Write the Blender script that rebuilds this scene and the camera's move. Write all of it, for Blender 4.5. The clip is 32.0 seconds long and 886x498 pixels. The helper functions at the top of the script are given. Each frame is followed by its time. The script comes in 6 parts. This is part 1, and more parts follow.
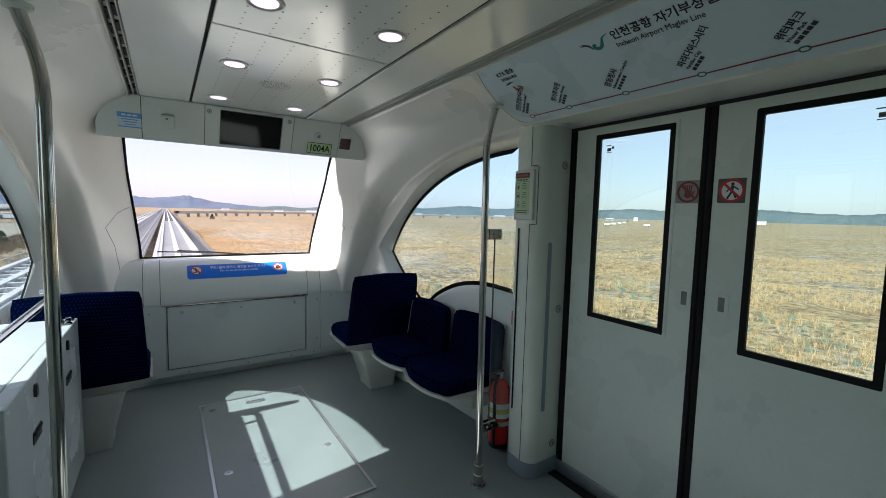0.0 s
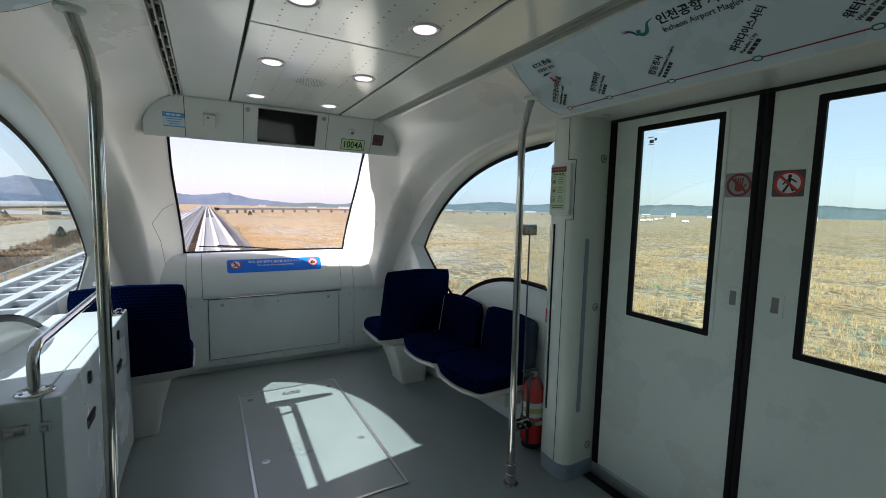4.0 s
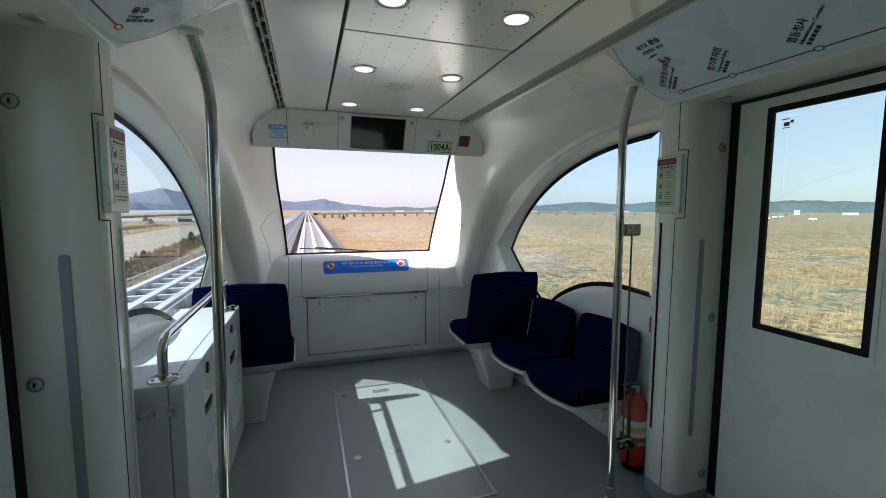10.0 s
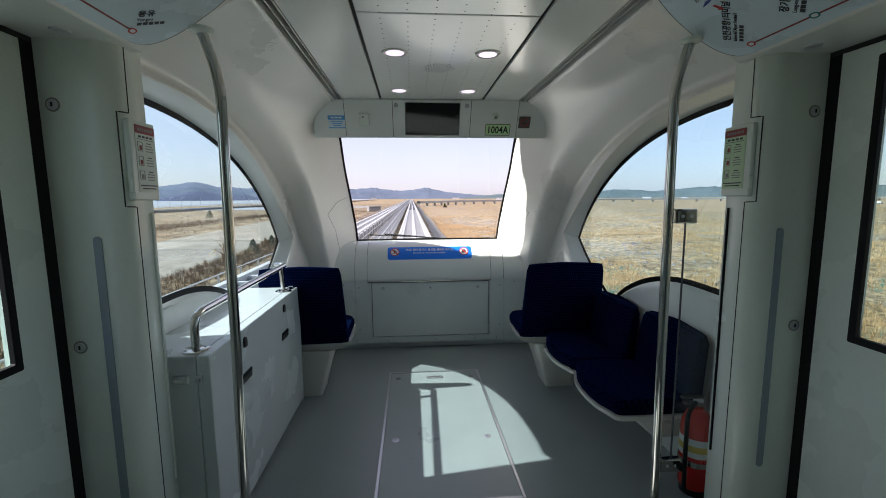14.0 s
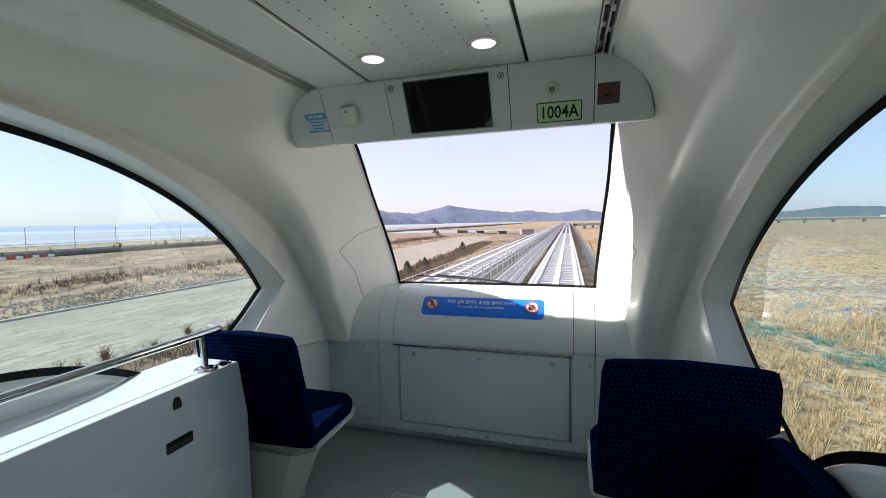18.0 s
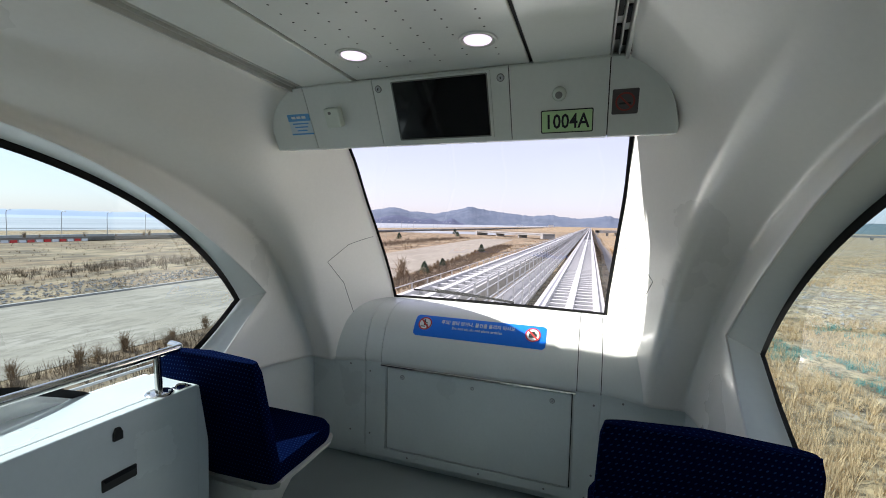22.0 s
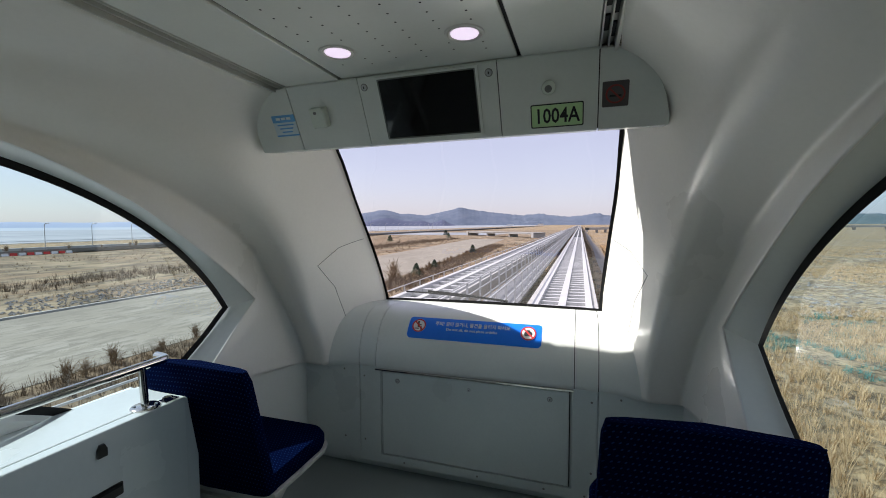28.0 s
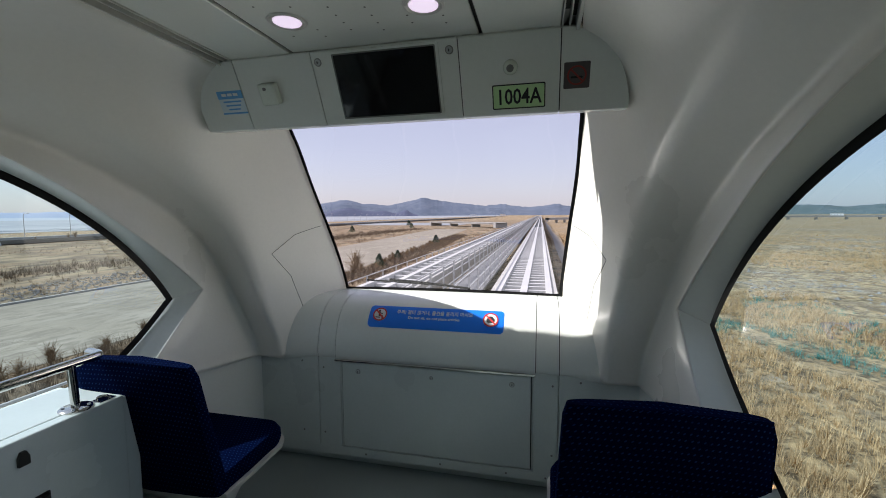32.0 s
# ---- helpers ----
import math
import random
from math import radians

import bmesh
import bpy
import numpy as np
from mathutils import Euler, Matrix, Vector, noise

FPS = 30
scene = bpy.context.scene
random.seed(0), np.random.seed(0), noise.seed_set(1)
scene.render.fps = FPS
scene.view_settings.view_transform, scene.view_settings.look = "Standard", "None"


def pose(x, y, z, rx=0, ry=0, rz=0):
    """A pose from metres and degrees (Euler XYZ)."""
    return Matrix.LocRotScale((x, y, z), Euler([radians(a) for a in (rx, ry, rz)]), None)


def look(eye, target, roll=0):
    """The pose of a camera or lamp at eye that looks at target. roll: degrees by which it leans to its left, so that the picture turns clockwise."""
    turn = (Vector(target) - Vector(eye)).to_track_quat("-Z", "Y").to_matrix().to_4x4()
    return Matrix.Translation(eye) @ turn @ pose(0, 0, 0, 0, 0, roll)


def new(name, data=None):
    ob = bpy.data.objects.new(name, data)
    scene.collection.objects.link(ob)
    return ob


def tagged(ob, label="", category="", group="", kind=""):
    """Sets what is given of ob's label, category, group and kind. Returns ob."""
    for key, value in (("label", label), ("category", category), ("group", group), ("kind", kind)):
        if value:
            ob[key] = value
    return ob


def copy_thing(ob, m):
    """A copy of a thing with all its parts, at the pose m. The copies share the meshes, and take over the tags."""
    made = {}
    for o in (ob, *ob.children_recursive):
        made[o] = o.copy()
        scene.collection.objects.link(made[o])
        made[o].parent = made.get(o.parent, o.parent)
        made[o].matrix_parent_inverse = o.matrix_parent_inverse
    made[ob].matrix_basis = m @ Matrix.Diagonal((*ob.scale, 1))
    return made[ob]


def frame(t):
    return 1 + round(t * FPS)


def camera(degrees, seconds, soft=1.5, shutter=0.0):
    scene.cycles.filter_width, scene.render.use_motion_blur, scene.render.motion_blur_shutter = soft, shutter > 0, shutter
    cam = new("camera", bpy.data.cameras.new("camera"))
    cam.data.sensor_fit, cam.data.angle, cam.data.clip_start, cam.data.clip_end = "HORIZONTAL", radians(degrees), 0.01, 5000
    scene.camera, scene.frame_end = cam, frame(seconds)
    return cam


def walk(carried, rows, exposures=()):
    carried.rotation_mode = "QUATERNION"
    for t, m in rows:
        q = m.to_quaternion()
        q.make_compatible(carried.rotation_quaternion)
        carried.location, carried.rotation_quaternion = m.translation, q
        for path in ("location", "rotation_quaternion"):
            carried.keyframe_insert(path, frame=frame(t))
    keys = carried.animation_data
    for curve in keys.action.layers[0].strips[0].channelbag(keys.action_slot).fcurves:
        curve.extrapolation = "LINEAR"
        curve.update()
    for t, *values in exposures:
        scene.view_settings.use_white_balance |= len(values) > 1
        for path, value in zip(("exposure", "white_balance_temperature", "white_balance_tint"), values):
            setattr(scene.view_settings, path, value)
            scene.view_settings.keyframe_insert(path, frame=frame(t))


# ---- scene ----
cam = camera(93.2, 32.0, soft=0.95)
METRES, EYE, TILT, LEAN, TURN = 8.0, 1.5, 0.0, 0.0, 0.0
PATH = [
    (0, (-0.526, 0.367, 1.445), (0.574, 2.029, 1.276), 1.4),
    (0.5, (-0.528, 0.379, 1.442), (0.536, 2.063, 1.263), 1.0),
    (1, (-0.527, 0.384, 1.44), (0.509, 2.085, 1.251), 0.9),
    (1.5, (-0.524, 0.391, 1.448), (0.5, 2.099, 1.262), 1.3),
    (2, (-0.53, 0.39, 1.445), (0.489, 2.102, 1.264), 1.1),
    (2.5, (-0.53, 0.393, 1.442), (0.475, 2.112, 1.256), 1.1),
    (4.5, (-0.527, 0.395, 1.44), (0.448, 2.131, 1.25), 1.3),
    (5, (-0.531, 0.392, 1.431), (0.452, 2.125, 1.254), 1.6),
    (5.5, (-0.53, 0.407, 1.44), (0.399, 2.17, 1.267), 1.5),
    (6, (-0.535, 0.414, 1.446), (0.375, 2.186, 1.271), 1.9),
    (6.5, (-0.528, 0.413, 1.447), (0.359, 2.197, 1.274), 1.4),
    (7, (-0.537, 0.421, 1.442), (0.319, 2.221, 1.281), 0.8),
    (7.5, (-0.535, 0.426, 1.441), (0.271, 2.25, 1.283), 0.8),
    (8, (-0.534, 0.432, 1.442), (0.229, 2.274, 1.286), 0.3),
    (8.5, (-0.53, 0.439, 1.439), (0.165, 2.307, 1.274), 0.5),
    (9, (-0.528, 0.447, 1.438), (0.117, 2.333, 1.27), 0.7),
    (9.5, (-0.531, 0.448, 1.438), (0.102, 2.337, 1.262), 0.5),
    (10, (-0.522, 0.469, 1.433), (0.092, 2.364, 1.247), 0.2),
    (10.5, (-0.518, 0.49, 1.432), (0.082, 2.388, 1.236), -0.2),
    (11, (-0.526, 0.471, 1.428), (0.052, 2.376, 1.232), -1.1),
    (11.5, (-0.518, 0.458, 1.417), (0.068, 2.358, 1.2), 0.0),
    (12, (-0.516, 0.477, 1.401), (0.105, 2.362, 1.155), 1.3),
    (12.5, (-0.502, 0.497, 1.396), (0.108, 2.389, 1.175), 1.6),
    (13, (-0.488, 0.509, 1.406), (0.095, 2.413, 1.226), 0.2),
    (13.5, (-0.337, 0.488, 1.407), (-0.008, 2.454, 1.243), -1.0),
    (14, (-0.161, 0.481, 1.422), (-0.015, 2.461, 1.179), -0.4),
    (14.5, (-0.009, 0.634, 1.411), (0.04, 2.621, 1.186), -0.6),
    (16.5, (0.477, 1.312, 1.434), (-0.012, 3.248, 1.322), -0.6),
    (17, (0.584, 1.502, 1.447), (-0.161, 3.354, 1.314), 1.5),
    (17.5, (0.581, 1.628, 1.444), (-0.153, 3.481, 1.273), 0.5),
    (18, (0.541, 1.777, 1.456), (-0.032, 3.689, 1.33), -1.1),
    (18.5, (0.583, 1.879, 1.488), (-0.069, 3.766, 1.361), 0.1),
    (19, (0.596, 1.931, 1.49), (-0.124, 3.792, 1.353), 1.0),
    (19.5, (0.603, 1.987, 1.488), (-0.085, 3.854, 1.285), -0.2),
    (20, (0.599, 2.028, 1.474), (-0.064, 3.901, 1.247), -0.6),
    (20.5, (0.615, 2.038, 1.483), (-0.026, 3.921, 1.269), -0.1),
    (21, (0.613, 2.037, 1.51), (-0.037, 3.918, 1.314), 1.6),
    (21.5, (0.6, 2.035, 1.528), (-0.062, 3.917, 1.393), 1.4),
    (22, (0.606, 2.04, 1.534), (-0.055, 3.924, 1.411), 1.3),
    (22.5, (0.604, 2.035, 1.536), (-0.1, 3.903, 1.421), 0.4),
    (23, (0.6, 2.035, 1.528), (-0.088, 3.908, 1.396), 0.5),
    (23.5, (0.608, 2.032, 1.531), (-0.093, 3.9, 1.397), 0.4),
    (24, (0.606, 2.033, 1.532), (-0.119, 3.891, 1.385), 0.1),
    (24.5, (0.602, 2.029, 1.528), (-0.133, 3.882, 1.379), -0.4),
    (25, (0.601, 2.029, 1.522), (-0.122, 3.889, 1.386), -0.2),
    (25.5, (0.591, 2.034, 1.524), (-0.119, 3.9, 1.411), -0.3),
    (27.5, (0.591, 2.069, 1.528), (-0.043, 3.962, 1.414), -0.5),
    (28, (0.592, 2.071, 1.525), (-0.03, 3.968, 1.409), -0.3),
    (28.5, (0.591, 2.075, 1.524), (-0.023, 3.975, 1.407), -0.6),
    (29, (0.583, 2.08, 1.521), (-0.019, 3.983, 1.394), -0.8),
    (29.5, (0.579, 2.085, 1.512), (0.019, 4.0, 1.385), -0.8),
    (30, (0.59, 2.09, 1.517), (0.046, 4.01, 1.389), -0.7),
    (30.5, (0.586, 2.09, 1.506), (0.055, 4.013, 1.371), -0.8),
    (31, (0.578, 2.09, 1.504), (0.082, 4.023, 1.368), -0.3),
    (31.5, (0.586, 2.106, 1.507), (0.123, 4.046, 1.352), -0.2),
    (32, (0.588, 2.121, 1.5), (0.135, 4.062, 1.337), -0.3),
]
walkrows = [(t, look(eye, target, roll)) for t, eye, target, roll in PATH]
EXPOSURES = [(0.0, 1.42), (6.0, 1.40), (9.0, 1.34), (13.0, 1.31), (14.5, 1.29), (17.0, 1.30), (19.0, 1.30), (22.8, 1.29), (24.0, 1.0), (28.0, 0.94), (32.0, 0.85)]
walk(cam, walkrows, EXPOSURES)

# ---- light ----
SUN_DIR = Vector((0.985, 0.138, -0.977)).normalized()
world = bpy.data.worlds.new("sky")
scene.world = world
world.use_nodes = True
wn = world.node_tree.nodes
sky = wn.new("ShaderNodeTexSky")
sky.sky_type = "NISHITA"
sky.sun_disc = False
sky.sun_elevation = math.asin(-SUN_DIR.z)
sky.sun_rotation = math.atan2(-SUN_DIR.x, -SUN_DIR.y)
sky.air_density, sky.dust_density, sky.ozone_density = 1.0, 1.0, 2.0
wn["Background"].inputs["Strength"].default_value = 0.12
haze = wn.new("ShaderNodeMix")
haze.data_type = "RGBA"
haze.inputs["Factor"].default_value = 0.6
haze.inputs["B"].default_value = (4.78, 4.76, 5.45, 1)
world.node_tree.links.new(sky.outputs["Color"], haze.inputs["A"])
world.node_tree.links.new(haze.outputs["Result"], wn["Background"].inputs["Color"])
sun = new("sun", bpy.data.lights.new("sun", "SUN"))
sun.data.energy, sun.data.angle, sun.data.color = 4.6, radians(0.53), (1.0, 0.97, 0.93)
sun.matrix_world = look((0, 0, 30), Vector((0, 0, 30)) + SUN_DIR)


# ---- materials ----
def material(name, color, rough=0.5, metal=0.0, grain=0.0, grain_scale=60.0, bump=0.0, bump_scale=200.0, wear=0.0, wear_scale=3.0, coat=0.0):
    """A surface with its colour varied at two scales, an uneven gloss and a fine relief."""
    m = bpy.data.materials.new(name)
    m.use_nodes = True
    n, l = m.node_tree.nodes, m.node_tree.links
    b = n["Principled BSDF"]
    b.inputs["Base Color"].default_value = (*color, 1)
    b.inputs["Roughness"].default_value, b.inputs["Metallic"].default_value = rough, metal
    b.inputs["Coat Weight"].default_value, b.inputs["Coat Roughness"].default_value = coat, 0.14
    tc = n.new("ShaderNodeTexCoord")
    if grain or wear:
        fine, big = n.new("ShaderNodeTexNoise"), n.new("ShaderNodeTexNoise")
        fine.inputs["Scale"].default_value, big.inputs["Scale"].default_value = grain_scale, wear_scale
        fine.inputs["Detail"].default_value, big.inputs["Detail"].default_value = 3, 5
        l.new(tc.outputs["Object"], fine.inputs["Vector"]), l.new(tc.outputs["Object"], big.inputs["Vector"])
        a, c, mix = n.new("ShaderNodeMapRange"), n.new("ShaderNodeMapRange"), n.new("ShaderNodeMath")
        a.inputs["To Min"].default_value, a.inputs["To Max"].default_value = 1 - grain, 1 + grain
        c.inputs["To Min"].default_value, c.inputs["To Max"].default_value = 1 - wear, 1 + wear
        a.inputs["From Min"].default_value, a.inputs["From Max"].default_value = 0.25, 0.75
        c.inputs["From Min"].default_value, c.inputs["From Max"].default_value = 0.25, 0.75
        mix.operation = "MULTIPLY"
        l.new(fine.outputs["Fac"], a.inputs["Value"]), l.new(big.outputs["Fac"], c.inputs["Value"])
        l.new(a.outputs[0], mix.inputs[0]), l.new(c.outputs[0], mix.inputs[1])
        sc = n.new("ShaderNodeVectorMath")
        sc.operation = "SCALE"
        sc.inputs[0].default_value = color
        l.new(mix.outputs[0], sc.inputs["Scale"])
        l.new(sc.outputs[0], b.inputs["Base Color"])
        r = n.new("ShaderNodeMapRange")
        r.inputs["From Min"].default_value, r.inputs["From Max"].default_value = 0.3, 0.7
        r.inputs["To Min"].default_value, r.inputs["To Max"].default_value = rough * 0.85, min(1, rough * 1.15)
        l.new(big.outputs["Fac"], r.inputs["Value"]), l.new(r.outputs[0], b.inputs["Roughness"])
    if bump:
        t, u = n.new("ShaderNodeTexNoise"), n.new("ShaderNodeBump")
        t.inputs["Scale"].default_value = bump_scale
        u.inputs["Strength"].default_value, u.inputs["Distance"].default_value = bump, 0.002
        l.new(tc.outputs["Object"], t.inputs["Vector"])
        l.new(t.outputs["Fac"], u.inputs["Height"]), l.new(u.outputs["Normal"], b.inputs["Normal"])
    return m


def glass(name, tint, gloss=0.07):
    m = bpy.data.materials.new(name)
    m.use_nodes = True
    n, l = m.node_tree.nodes, m.node_tree.links
    n.remove(n["Principled BSDF"])
    clear, shine, mix, fres, rng = (n.new("ShaderNode" + k) for k in ("BsdfTransparent", "BsdfGlossy", "MixShader", "Fresnel", "MapRange"))
    clear.inputs["Color"].default_value = (*tint, 1)
    shine.inputs["Roughness"].default_value = 0.0
    fres.inputs["IOR"].default_value = 1.5
    rng.inputs["To Min"].default_value, rng.inputs["To Max"].default_value = 0.0, gloss * 40
    l.new(fres.outputs["Fac"], rng.inputs["Value"])
    l.new(rng.outputs[0], mix.inputs[0]), l.new(clear.outputs[0], mix.inputs[1]), l.new(shine.outputs[0], mix.inputs[2])
    l.new(mix.outputs[0], n["Material Output"].inputs["Surface"])
    return m


def glow(name, color, strength):
    m = bpy.data.materials.new(name)
    m.use_nodes = True
    b = m.node_tree.nodes["Principled BSDF"]
    b.inputs["Base Color"].default_value = (*color, 1)
    b.inputs["Emission Color"].default_value = (*color, 1)
    b.inputs["Emission Strength"].default_value = strength
    return m


WHITE = material("moulded_white_panel", (0.775, 0.80, 0.765), 0.23, grain=0.015, wear=0.03, bump=0.05, bump_scale=400)
SHELL = material("moulded_white_shell", (0.835, 0.815, 0.77), 0.30, grain=0.015, wear=0.04, wear_scale=1.5, bump=0.04, bump_scale=300, coat=0.22)
CEIL = material("ceiling_lacquer", (0.81, 0.825, 0.78), 0.16, grain=0.012, wear=0.03, bump=0.03, bump_scale=300, coat=0.35)
DOORM = material("door_paint", (0.73, 0.79, 0.725), 0.28, grain=0.02, wear=0.04, bump=0.06, bump_scale=500)
PILLAR = material("pillar_plastic", (0.74, 0.79, 0.715), 0.24, grain=0.02, wear=0.04, bump=0.05, bump_scale=500)
FLOORM = material("floor_vinyl", (0.275, 0.315, 0.303), 0.34, grain=0.10, grain_scale=350, wear=0.07, wear_scale=2.2, bump=0.15, bump_scale=600)
HATCHM = material("hatch_vinyl", (0.32, 0.365, 0.348), 0.32, grain=0.10, grain_scale=350, wear=0.08, wear_scale=3.0, bump=0.15, bump_scale=600)
STEEL = material("polished_steel", (0.62, 0.60, 0.57), 0.10, metal=1.0, grain=0.03, wear=0.05, wear_scale=8)
ALU = material("brushed_aluminium", (0.55, 0.56, 0.57), 0.35, metal=0.9, grain=0.05, wear=0.08)
RUBBER = material("black_rubber", (0.012, 0.012, 0.013), 0.55, grain=0.1, wear=0.1)
BLACK = material("black_ceramic_border", (0.006, 0.006, 0.007), 0.35, wear=0.1, grain=0.05)
for m in (RUBBER, BLACK):
    m.node_tree.nodes["Principled BSDF"].inputs["Specular IOR Level"].default_value = 0.15
SEAM = material("dark_joint", (0.02, 0.02, 0.02), 0.7, grain=0.1)
GREYLINE = material("grey_joint", (0.16, 0.17, 0.16), 0.6, grain=0.1)
TRACKM = material("track_aluminium", (0.62, 0.62, 0.585), 0.36, metal=0.15, grain=0.03, wear=0.05)
SEATW = material("seat_shell_plastic", (0.58, 0.58, 0.53), 0.45, grain=0.02, wear=0.06, bump=0.05)
CABINET = material("cabinet_white", (0.62, 0.665, 0.655), 0.26, grain=0.015, wear=0.03, bump=0.03)
BLUE = material("blue_sticker", (0.005, 0.19, 0.85), 0.35, grain=0.02, wear=0.03)
LIGHTBLUE = material("light_blue_sticker", (0.12, 0.38, 0.72), 0.4, grain=0.03)
PALEBLUE = material("pale_blue_print", (0.62, 0.73, 0.80), 0.45, grain=0.02)
PAPER = material("white_print", (0.80, 0.82, 0.82), 0.5, grain=0.02)
REDM = material("red_print", (0.55, 0.03, 0.03), 0.45, grain=0.03)
DARKRED = material("dark_red_print", (0.26, 0.035, 0.03), 0.45, grain=0.03)
GREENP = material("pale_green_print", (0.50, 0.66, 0.42), 0.45, grain=0.02)
PALEP = material("light_paled_print", (0.62, 0.68, 0.60), 0.45, grain=0.02)
LIME = material("number_plate_green", (0.55, 0.78, 0.42), 0.4, grain=0.02)
INK = material("black_ink", (0.01, 0.012, 0.012), 0.5)
DARKINK = material("dark_print", (0.035, 0.04, 0.045), 0.5)
SIGNG = material("dark_grey_sign", (0.085, 0.075, 0.075), 0.45, grain=0.04)
SIGNL = material("mid_grey_sign", (0.28, 0.29, 0.29), 0.45, grain=0.04)
GREYP = material("grey_print", (0.22, 0.22, 0.21), 0.5, grain=0.04)
MAPM = material("map_print", (0.70, 0.80, 0.85), 0.28, grain=0.01, wear=0.02)
TEAL = material("teal_print", (0.02, 0.22, 0.20), 0.45)
NAVYP = material("navy_print", (0.02, 0.06, 0.25), 0.45)
EXTRED = material("extinguisher_red", (0.55, 0.015, 0.012), 0.22, wear=0.06, coat=0.3)
YELLOW = material("yellow_print", (0.65, 0.5, 0.12), 0.5, grain=0.05)
SCREEN = material("monitor_glass", (0.008, 0.008, 0.009), 0.06, wear=0.1)
LATCHB = material("black_latch", (0.015, 0.014, 0.013), 0.4, grain=0.1)
GRIP = material("grey_grip_strip", (0.27, 0.33, 0.38), 0.45, grain=0.03)
LAMPG = glow("lamp_diffuser", (0.95, 0.80, 1.0), 0.42)
GLASS_F = glass("windscreen_glass", (0.715, 0.675, 0.725), 0.02)
GLASS_L = glass("side_glass_clear", (0.51, 0.59, 0.63), 0.028)
GLASS_R = glass("side_glass_tinted", (0.445, 0.555, 0.625), 0.022)
GLASS_D = glass("door_glass_tinted", (0.43, 0.54, 0.54), 0.022)
GLASS_S = glass("screen_glass", (0.92, 0.96, 0.94), 0.04)


def fabric():
    """Navy moquette woven with rows of small pale dots."""
    base = (0.0004, 0.0026, 0.020)
    m = material("navy_moquette", base, 0.9, bump=0.4, bump_scale=900)
    n, l = m.node_tree.nodes, m.node_tree.links
    b = n["Principled BSDF"]
    tc, cut, join_uv = n.new("ShaderNodeTexCoord"), n.new("ShaderNodeSeparateXYZ"), n.new("ShaderNodeCombineXYZ")
    l.new(tc.outputs["Object"], cut.inputs[0])
    run, dif, u = n.new("ShaderNodeMath"), n.new("ShaderNodeMath"), n.new("ShaderNodeMath")
    run.operation, dif.operation, u.operation = "ADD", "SUBTRACT", "MULTIPLY_ADD"
    l.new(cut.outputs["Y"], run.inputs[0]), l.new(cut.outputs["Z"], run.inputs[1])
    l.new(cut.outputs["Y"], dif.inputs[0]), l.new(cut.outputs["Z"], dif.inputs[1])
    l.new(dif.outputs[0], u.inputs[0]), l.new(cut.outputs["X"], u.inputs[2])
    u.inputs[1].default_value = 0.5
    l.new(u.outputs[0], join_uv.inputs["X"]), l.new(run.outputs[0], join_uv.inputs["Y"])
    vor, ramp, mix = n.new("ShaderNodeTexVoronoi"), n.new("ShaderNodeMapRange"), n.new("ShaderNodeMix")
    vor.voronoi_dimensions = "2D"
    vor.inputs["Scale"].default_value, vor.inputs["Randomness"].default_value = 58, 0.08
    l.new(join_uv.outputs[0], vor.inputs["Vector"])
    ramp.inputs["From Min"].default_value, ramp.inputs["From Max"].default_value = 0.20, 0.13
    l.new(vor.outputs["Distance"], ramp.inputs["Value"])
    fine, fr, worn, keep = n.new("ShaderNodeTexNoise"), n.new("ShaderNodeMapRange"), n.new("ShaderNodeTexNoise"), n.new("ShaderNodeMath")
    fine.inputs["Scale"].default_value, worn.inputs["Scale"].default_value = 260, 9
    l.new(tc.outputs["Object"], fine.inputs["Vector"]), l.new(tc.outputs["Object"], worn.inputs["Vector"])
    fr.inputs["To Min"].default_value, fr.inputs["To Max"].default_value = 0.5, 1.5
    l.new(fine.outputs["Fac"], fr.inputs["Value"])
    keep.operation = "MULTIPLY"
    l.new(ramp.outputs[0], keep.inputs[0]), l.new(worn.outputs["Fac"], keep.inputs[1])
    sc = n.new("ShaderNodeVectorMath")
    sc.operation = "SCALE"
    sc.inputs[0].default_value = base
    l.new(fr.outputs[0], sc.inputs["Scale"])
    mix.data_type = "RGBA"
    mix.inputs["B"].default_value = (0.021, 0.052, 0.150, 1)
    l.new(keep.outputs[0], mix.inputs["Factor"])
    l.new(sc.outputs[0], mix.inputs["A"])
    l.new(mix.outputs["Result"], b.inputs["Base Color"])
    b.inputs["Specular IOR Level"].default_value = 0.01
    b.inputs["Sheen Weight"].default_value, b.inputs["Sheen Roughness"].default_value = 0.05, 0.3
    b.inputs["Sheen Tint"].default_value = (0.04, 0.20, 1.0, 1)
    return m


FABRIC = fabric()


# ---- mesh helpers ----
def thing(name, label="", category="", group="", kind="", at=(0, 0, 0)):
    ob = new(name)
    ob.location = at
    ob.empty_display_size = 0.05
    return tagged(ob, label, category, group, kind)


def part(name, bm, mat, parent=None, label="", smooth=False, kind=""):
    me = bpy.data.meshes.new(name)
    bmesh.ops.recalc_face_normals(bm, faces=bm.faces[:])
    bm.to_mesh(me)
    bm.free()
    for m in (mat if isinstance(mat, (list, tuple)) else [mat]):
        me.materials.append(m)
    if smooth:
        me.polygons.foreach_set("use_smooth", [True] * len(me.polygons))
        me.set_sharp_from_angle(angle=radians(40))
    ob = new(name, me)
    if parent is not None:
        ob.parent = parent
        ob.matrix_parent_inverse = Matrix.Translation(-parent.matrix_basis.translation) if parent.parent is None else Matrix.Identity(4)
    return tagged(ob, label, kind=kind)


